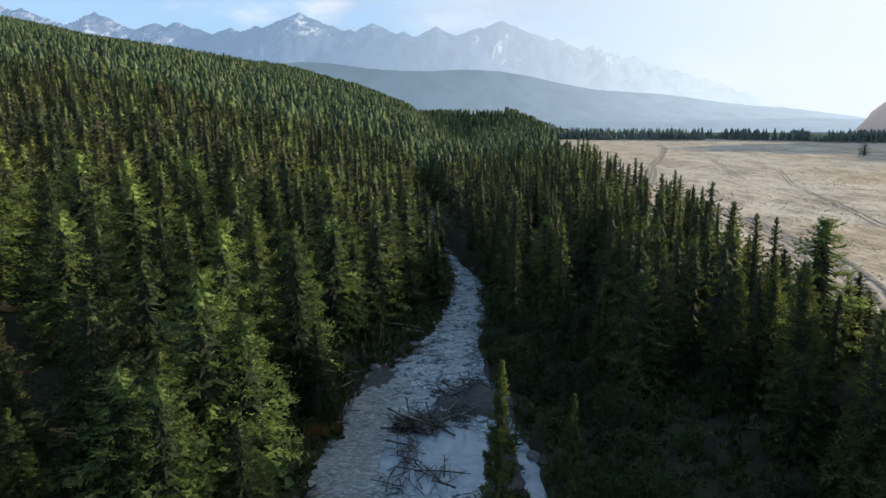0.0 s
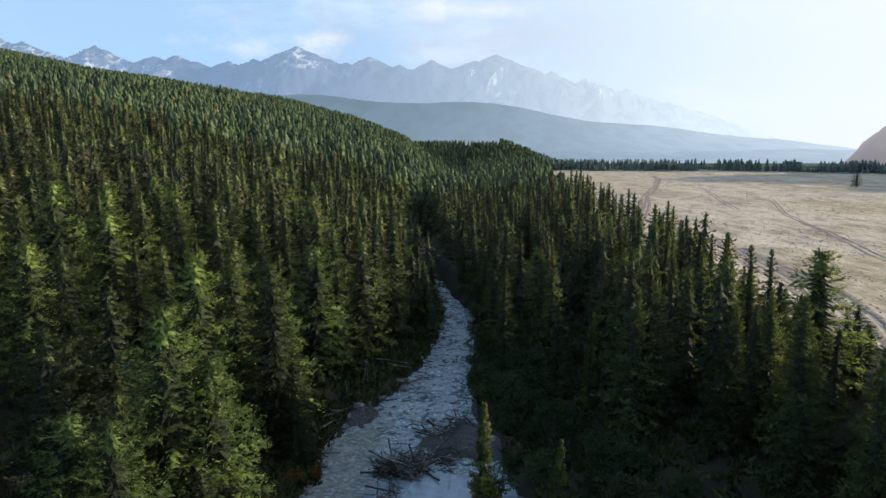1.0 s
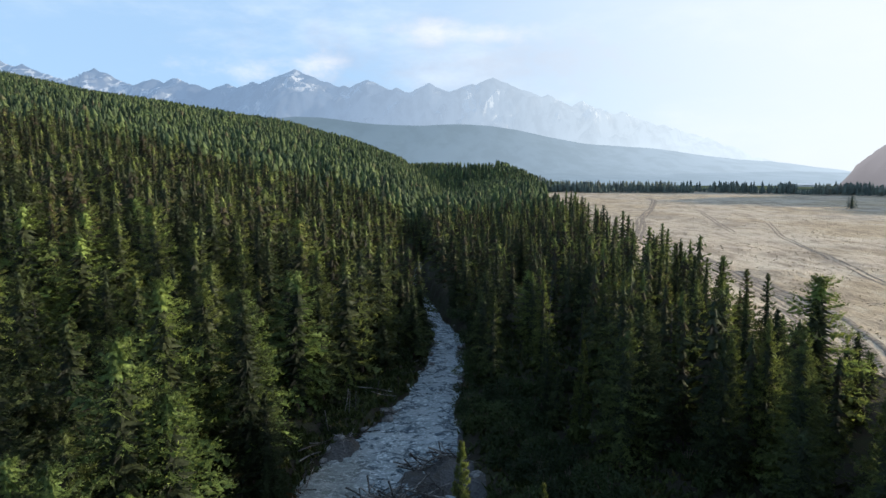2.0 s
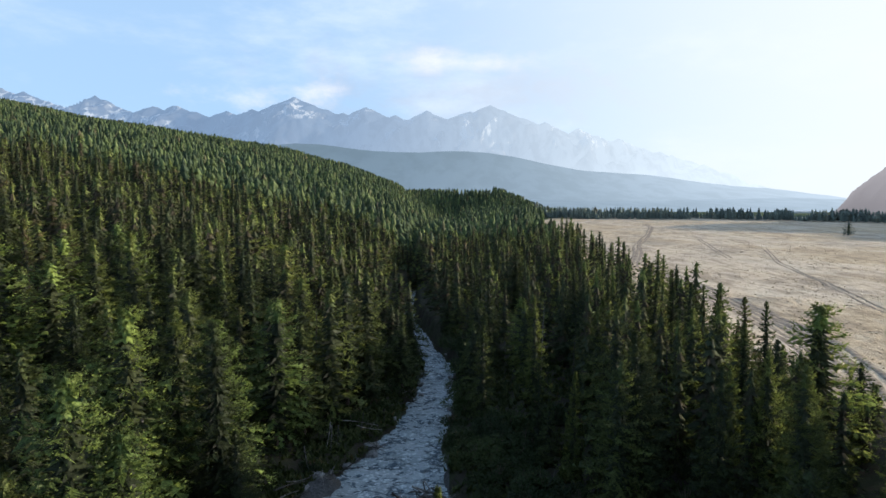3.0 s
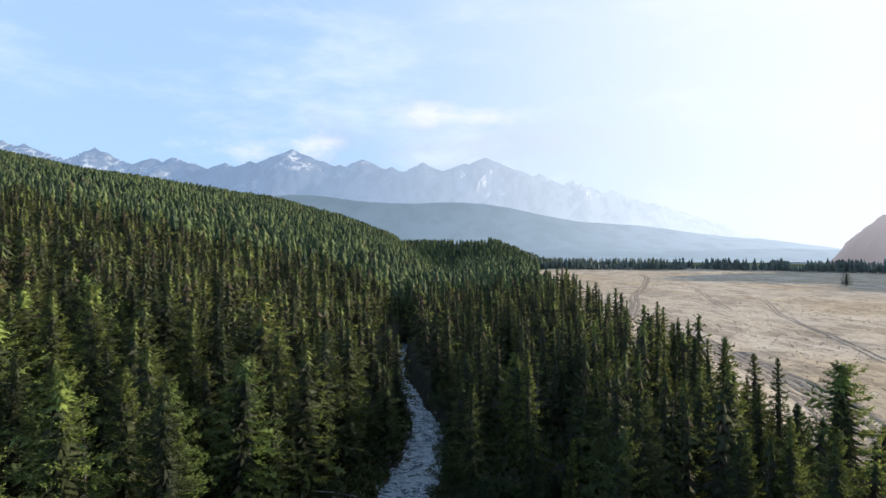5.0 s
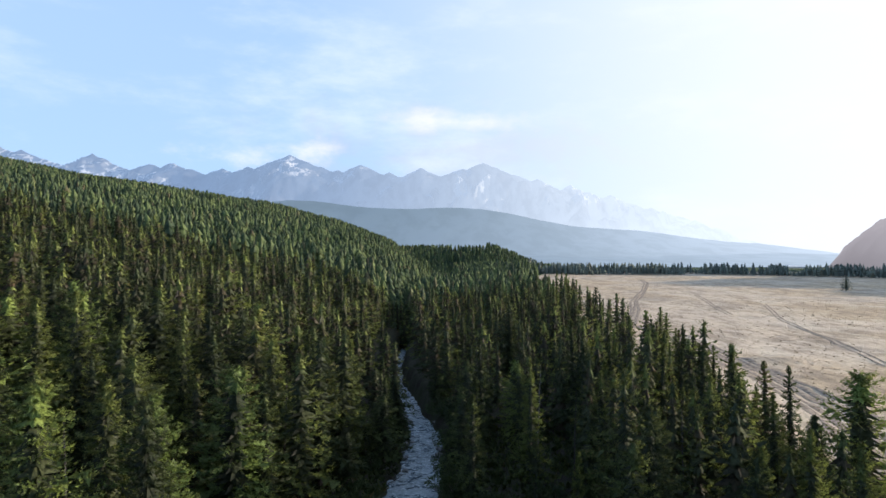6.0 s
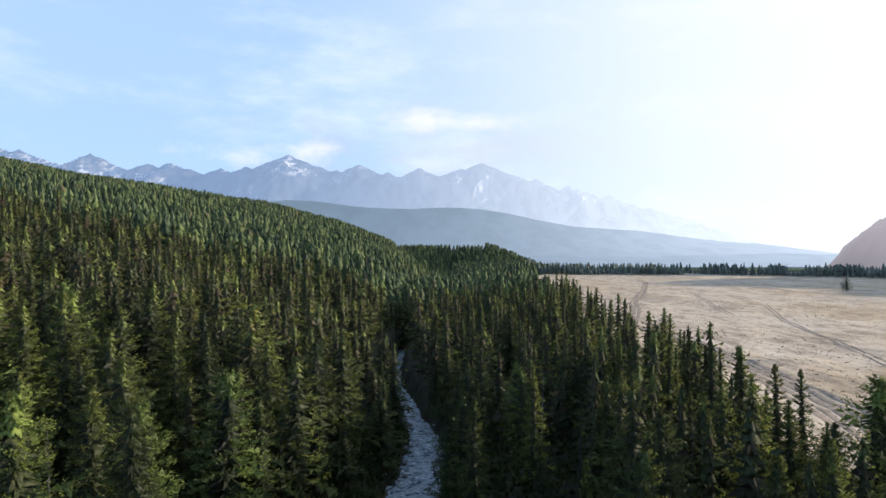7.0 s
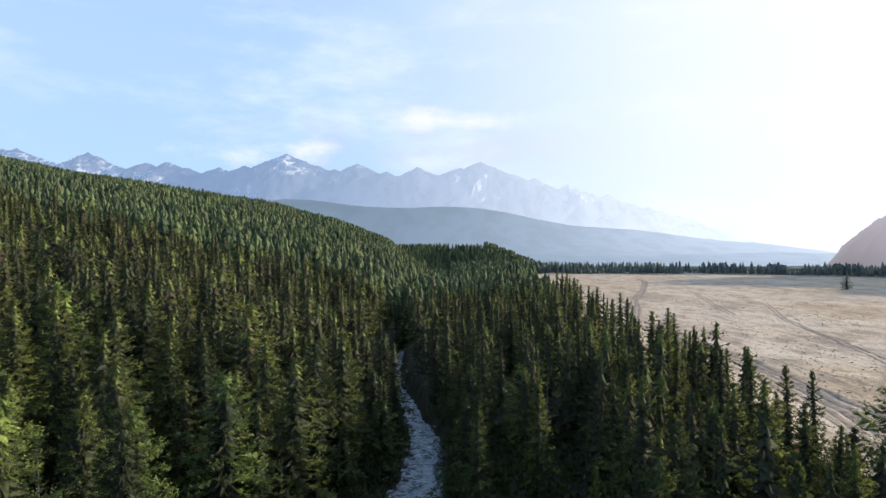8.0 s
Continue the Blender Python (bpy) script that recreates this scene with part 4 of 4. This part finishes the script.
# ---- driftwood ----


def log_mesh(seed, ln, r0, stubs):
    """A weathered trunk along x: tapered, bent, with broken branch stubs."""
    r = np.random.default_rng(seed)
    V, F, sides, rings = [], [], 8, 9
    bend = r.uniform(-0.05, 0.05, 2) * ln
    for k in range(rings):
        f = k / (rings - 1)
        rad = r0 * (1 - 0.62 * f) * (1 + 0.2 * math.exp(-f * 14)) * r.uniform(0.93, 1.07)
        for j in range(sides):
            a = 6.28319 * j / sides
            V.append(((f - 0.5) * ln + r.uniform(-0.03, 0.03), bend[0] * math.sin(3.14 * f) + rad * math.cos(a), bend[1] * math.sin(3.14 * f) + rad * math.sin(a)))
    for k in range(rings - 1):
        for j in range(sides):
            F.append((k * sides + j, k * sides + (j + 1) % sides, (k + 1) * sides + (j + 1) % sides, (k + 1) * sides + j))
    n = len(V)
    V += [(-0.5 * ln - 0.04, 0, 0), (0.5 * ln + 0.10, 0, 0)]
    T = [(n, (j + 1) % sides, j) for j in range(sides)] + [(n + 1, (rings - 1) * sides + j, (rings - 1) * sides + (j + 1) % sides) for j in range(sides)]
    for _ in range(stubs):
        f, a, t = r.uniform(0.1, 0.95), r.uniform(0, 6.28), r0 * 0.16
        b, d = np.array(((f - 0.5) * ln, 0, 0)), np.array((r.uniform(0.1, 0.7), math.cos(a), math.sin(a))) * r.uniform(0.25, 0.9)
        n = len(V)
        V += [b + (t, 0, 0), b + (-t, t, 0), b + (-t, -t, t), b + d]
        T += [(n, n + 1, n + 3), (n + 1, n + 2, n + 3), (n + 2, n, n + 3)]
    me = bpy.data.meshes.new("driftwood_log")
    me.from_pydata([tuple(v) for v in V], [], F + T)
    me.materials.append(DRIFT)
    return me


LOGS = [log_mesh(60 + k, ln, rad, st) for k, (ln, rad, st) in enumerate(((3.4, 0.07, 10), (2.4, 0.05, 9), (4.8, 0.085, 16), (1.6, 0.04, 6), (3.8, 0.04, 14)))]


def lay(k, x, y, z, spin, tilt, roll, label, group):
    ob = new("driftwood_log", LOGS[k])
    ob.matrix_world = Matrix.Translation((x, y, z)) @ Matrix.Rotation(spin, 4, "Z") @ Matrix.Rotation(tilt, 4, "Y") @ Matrix.Rotation(roll, 4, "X")
    return tagged(ob, label, "log", group)


def surface(x, y):
    return max(float(land_z(x, y)), float(water_level(y)))


def heap(cx_, cy_, rx, ry, count, peak, along, label, group):
    """Logs washed into a heap, thicker in the middle."""
    for i in range(count):
        a, d = rng.uniform(0, 6.28), math.sqrt(rng.random())
        x, y = cx_ + rx * d * math.cos(a), cy_ + ry * d * math.sin(a)
        z = surface(x, y) + 0.08 + peak * (1 - d) * rng.uniform(0.2, 1.0)
        lay(rng.choice((0, 1, 1, 2, 3, 4)), x, y, z, along + rng.gauss(0, 1.1), rng.gauss(0, 0.34), rng.uniform(0, 6.28), label, group)


heap(-1.7, 61.3, 2.4, 1.5, 170, 1.2, 0.8, "bleached driftwood log in a tangled log jam", "logs of the log jam")
heap(1.6, 63.8, 2.6, 1.6, 40, 0.7, 0.9, "bleached driftwood log in a tangled log jam", "logs of the log jam")
heap(-2.4, 55.6, 1.0, 3.0, 24, 0.35, 1.4, "wet grey driftwood log lying in the quiet pool", "logs in the pool")
heap(-1.2, 51.3, 3.2, 2.0, 34, 0.45, 0.9, "wet grey driftwood log lying in the quiet pool", "logs in the pool")
heap(2.8, 70.0, 3.2, 1.3, 44, 0.6, 0.35, "dark driftwood log heaped on the gravel spit", "logs on the spit")
heap(-9.9, 66.5, 1.0, 4.0, 14, 0.6, 1.2, "pale driftwood log stranded along the bank", "logs along the bank")
heap(-6.9, 76.5, 1.6, 3.0, 14, 0.7, 0.9, "pale driftwood log stranded along the bank", "logs along the bank")
heap(-3.4, 86.5, 2.0, 2.2, 9, 0.5, 0.2, "pale driftwood log stranded along the bank", "logs along the bank")
heap(-0.4, 104.0, 1.4, 5.0, 12, 0.5, 1.2, "dark driftwood log stranded along the bank", "logs along the bank")
heap(-5.4, 186.0, 2.2, 1.0, 6, 0.3, 0.0, "driftwood log lying across the river", "logs across the river")
for x, y, ln in ((-7.6, 80.8, 0), (-7.0, 82.2, 1), (-8.1, 81.6, 0), (-4.9, 87.4, 1), (-9.3, 76.0, 0), (-2.6, 91.5, 1)):
    z = surface(x, y)
    lay(ln, x, y, z + 1.4, rng.uniform(0, 6.28), 1.35 + rng.uniform(-0.2, 0.2), 0, "bare upright driftwood snag on the bank", "snags on the bank")
for x, y, k, spin in ((-10.0, 71.4, 2, 1.15), (-9.5, 73.0, 0, 1.0), (-9.8, 69.6, 2, 1.3), (-5.4, 88.2, 2, 0.25), (-4.2, 88.0, 0, 0.1)):
    lay(k, x, y, surface(x, y) + 0.75, spin, 0.22, 0, "long pale driftwood log leaning on the bank", "logs along the bank")
lay(4, 15.9, 69.0, float(land_z(15.9, 69.0)) + 2.2, 2.4, 1.15, 0, "thin leaning dead pole among willow bushes", "dead poles")

# ---- steppe ----


def rut(points, shift, wide, seed):
    """One wheel rut along a curve of points."""
    p = np.array(points, float)
    d = np.concatenate([[0], np.cumsum(np.hypot(*np.diff(p, axis=0).T))])
    s = np.arange(0, d[-1], 1.6)
    x, y = np.interp(s, d, p[:, 0]), np.interp(s, d, p[:, 1])
    for _ in range(12):
        x[1:-1], y[1:-1] = (x[:-2] + 2 * x[1:-1] + x[2:]) / 4, (y[:-2] + 2 * y[1:-1] + y[2:]) / 4
    tx, ty = np.gradient(x), np.gradient(y)
    n = np.hypot(tx, ty)
    nx, ny = -ty / n, tx / n
    wob = (vnoise(s * 0.03, s * 0 + seed, 3) - 0.5) * 1.0
    half = wide * (0.35 + 0.4 * vnoise(s * 0.2, s * 0 + seed, 4))
    rows = []
    for e in (-1, -0.4, 0.4, 1):
        px, py = x + nx * (shift + wob + e * half), y + ny * (shift + wob + e * half)
        rows.append(np.stack([px, py, land_z(px, py) + (0.10 if abs(e) < 0.9 else 0.02)], 1))
    V = np.stack(rows, 1).reshape(-1, 3)
    return V, sheet(range(4), range(len(s)))


def track(points, shifts, wide, seed, label):
    VV, FF, base = [], [], 0
    for k, sh in enumerate(shifts):
        V, F = rut(points, sh, wide, seed + k)
        VV.append(V)
        FF.append(F + base)
        base += len(V)
    return tagged(new("dirt_track", mesh_of("dirt_track", np.concatenate(VV), np.concatenate(FF), [TRACK], None, True)), label, "track", kind="structure")


track([(58, 86), (64, 99), (70, 117), (75, 152), (78, 190), (79, 212), (78, 245)], (-4.2, -2.2, -0.4, 1.6, 3.4), 1.3, 1, "dark rutted dirt track at the edge of the woods")
track([(75, 250), (95, 310), (114, 374), (150, 470), (193, 597), (215, 690)], (-2.4, -0.6, 1.2), 1.2, 11, "winding dirt track across the steppe")
track([(98, 95), (105, 150), (119, 193), (143, 275), (175, 350)], (-1.0, 0.9), 0.7, 21, "faint wheel ruts in dry grass")
track([(128, 285), (133, 305), (148, 353), (172, 430)], (-1.0, 0.9), 0.8, 31, "faint wheel ruts in dry grass")
track([(150, 190), (185, 262), (235, 330), (300, 390)], (-1.0, 0.9), 0.8, 41, "faint wheel ruts in dry grass")


def tufts(count, seed):
    r = np.random.default_rng(seed)
    y = 60 + 330 * r.random(count) ** 1.3
    x = edge_right(y) + 1 + (0.75 * y - 20) * r.random(count)
    keep = vnoise(x * 0.06, y * 0.09, 14) > 0.42
    x, y = x[keep], y[keep]
    n = len(x)
    z = land_z(x, y)
    V = np.empty((n, 3, 3, 3))
    for k in range(3):
        a, ln, w = r.uniform(0, 6.28, n), r.uniform(0.05, 0.20, n), r.uniform(0.12, 0.4, n)
        V[:, k, 0] = np.stack([x - w * np.cos(a), y - w * np.sin(a), z - 0.03], 1)
        V[:, k, 1] = np.stack([x + w * np.cos(a), y + w * np.sin(a), z - 0.03], 1)
        V[:, k, 2] = np.stack([x + r.normal(0, 0.12, n), y + r.normal(0, 0.12, n), z + ln], 1)
    V = V.reshape(-1, 3)
    me = mesh_of("dry_grass_tufts", V, np.arange(len(V)).reshape(-1, 3), [DRYGRASS])
    me.attributes.new("tone", "FLOAT", "POINT").data.foreach_set("value", np.repeat(r.random(n), 9).astype(np.float32))
    return me


DRYGRASS = material("dry_grass", foliage(rgb(0.26, 0.19, 0.12), rgb(0.46, 0.36, 0.22), rgb(0.26, 0.20, 0.10), False))
tagged(new("dry_grass_tufts", tufts(3500, 3)), "low tufts of dry tan steppe grass", "grass", kind="stuff")


def boulder(seed, r):
    g = np.random.default_rng(seed)
    bm = bmesh.new()
    bmesh.ops.create_icosphere(bm, subdivisions=2, radius=r)
    for v in bm.verts:
        d = noise.fractal(v.co * (1.3 / r) + Vector((seed, 0, 0)), 0.9, 2.0, 3)
        v.co *= 1 + 0.28 * d
        v.co.z *= 0.62
    me = bpy.data.meshes.new("boulder")
    bm.to_mesh(me)
    bm.free()
    me.materials.append(STONE)
    return me


def stone_build(n):
    p = n.place()
    f = n.noise(p, 3.0, 6.0, 0.65)
    col = n.mix(n.ramp(f, 0.35, 0.65), rgb(0.07, 0.068, 0.066), rgb(0.19, 0.185, 0.18))
    return principled(n, col, 0.75, n.bump(f, 0.7, 0.08), 0.3)


STONE = material("wet_stone", stone_build)
ROCKS = [boulder(k, r) for k, r in ((3, 0.5), (5, 0.75), (8, 0.36))]
rng = random.Random(41)
for _ in range(46):
    y = rng.uniform(46, 150)
    left_side = rng.random() < 0.6
    x = float(bank_left(y)) + rng.uniform(-0.5, 0.9) if left_side else float(bank_right(y)) - rng.uniform(-0.4, 0.8)
    ob = new("boulder", rng.choice(ROCKS))
    ob.matrix_world = Matrix.Translation((x, y, surface(x, y) + 0.05)) @ Matrix.Rotation(rng.uniform(0, 6.28), 4, "Z")
    tagged(ob, "dark wet boulder at the edge of the rapids", "rock", "boulders along the banks")

# ---- dead trees and lone trees ----
SNAGS = []
for k in range(3):
    me = stem(13.0 + k, 0.13, 7, 8, 300 + k, 46)
    me.materials[0] = DRIFT
    SNAGS.append(me)
for k, (x, y) in enumerate(((22.0, 90.0), (27.5, 95.0), (12.5, 118.0), (31.0, 80.5), (19.5, 102.0), (36.0, 92.0), (-24.0, 70.0), (-33.0, 64.0), (-13.0, 97.0))):
    root = new("dead_tree")
    root.matrix_world = Matrix.Translation((x, y, float(land_z(x, y)))) @ Matrix.Rotation(k * 1.7, 4, "Z") @ Matrix.Rotation(0.05, 4, "X")
    t = new("trunk", SNAGS[k % 3])
    t.parent = root
    tagged(root, "bare grey dead conifer standing among live trees", "tree", "dead standing trees")


def lone_tree(x, y, H, R, seed, label):
    root = new("conifer_tree")
    root.matrix_world = Matrix.Translation((x, y, float(land_z(x, y))))
    t = new("trunk", stem(H, 0.15, 7, 7, seed, 8))
    made = conifer(seed, H, R, 0.10, 0.55, 10, 8, 4, 34, 0.05 * H, 0.5, 8, 6)
    # beyond 400 m the crown takes the needle colour with haze painted in
    c = new("crown", crown_mesh(made, HAZE_PALED if y > 400 else NEEDLES))
    t.parent = c.parent = root
    tagged(root, label, "tree", "lone trees on the steppe")


lone_tree(298, 474, 10.0, 4.2, 401, "lone spreading larch standing on the open steppe")
lone_tree(66.0, 262.0, 13.0, 2.4, 403, "tall slim larch at the edge of the woods")
lone_tree(118.0, 168.0, 2.2, 0.9, 404, "knee-high young larch on dry grass")
lone_tree(97.0, 133.0, 2.6, 1.1, 405, "knee-high young larch on dry grass")
for k, (x, y, sc) in enumerate(((-10.6, 62.5, 0.8), (-9.6, 59.5, 0.6), (-11.2, 57.0, 0.7))):
    root = tagged(new("shrub"), "small shrub with orange autumn leaves on the bank", "bush", "autumn shrubs")
    root.matrix_world = Matrix.Translation((x, y, float(land_z(x, y))))
    V, F = leafy(70 + k, 1.4 * sc, 1.8 * sc, 700, 0.22)
    a, b = new("stem_clump", stems(70 + k, 1.4 * sc, 1.8 * sc, 6)), new("foliage", mesh_of("foliage", V, F, [AUTUMN]))
    a.parent = b.parent = root


def shed():
    """Long low pale building far beyond the steppe."""
    root = tagged(new("farm_shed"), "long low pale farm shed beyond the tree belt", "building")
    root.matrix_world = Matrix.Translation((735, 1320, float(land_z(735, 1320))))
    bm = bmesh.new()
    bmesh.ops.create_cube(bm, size=1.0, matrix=Matrix.Translation((0, 0, 1.0)) @ Matrix.Diagonal((44, 12, 5.0, 1)))
    wall = bpy.data.meshes.new("wall")
    bm.to_mesh(wall)
    bm.free()
    wall.materials.append(PALE)
    roof = bpy.data.meshes.new("roof")
    roof.from_pydata([(-23, -7, 3.4), (23, -7, 3.4), (23, 7, 3.4), (-23, 7, 3.4), (-23, 0, 6.2), (23, 0, 6.2)], [],
                     [(0, 1, 5, 4), (2, 3, 4, 5), (0, 4, 3), (1, 2, 5), (3, 2, 1, 0)])
    roof.materials.append(PALE)
    for nm, me in (("wall", wall), ("roof", roof)):
        new(nm, me).parent = root


def pale_build(n):
    f = n.noise(n.place(), 0.6, 4.0, 0.6)
    return principled(n, n.mix(f, rgb(0.66, 0.68, 0.70), rgb(0.80, 0.81, 0.82)), 0.5)


PALE = material("pale_sheet_metal", pale_build)
shed()
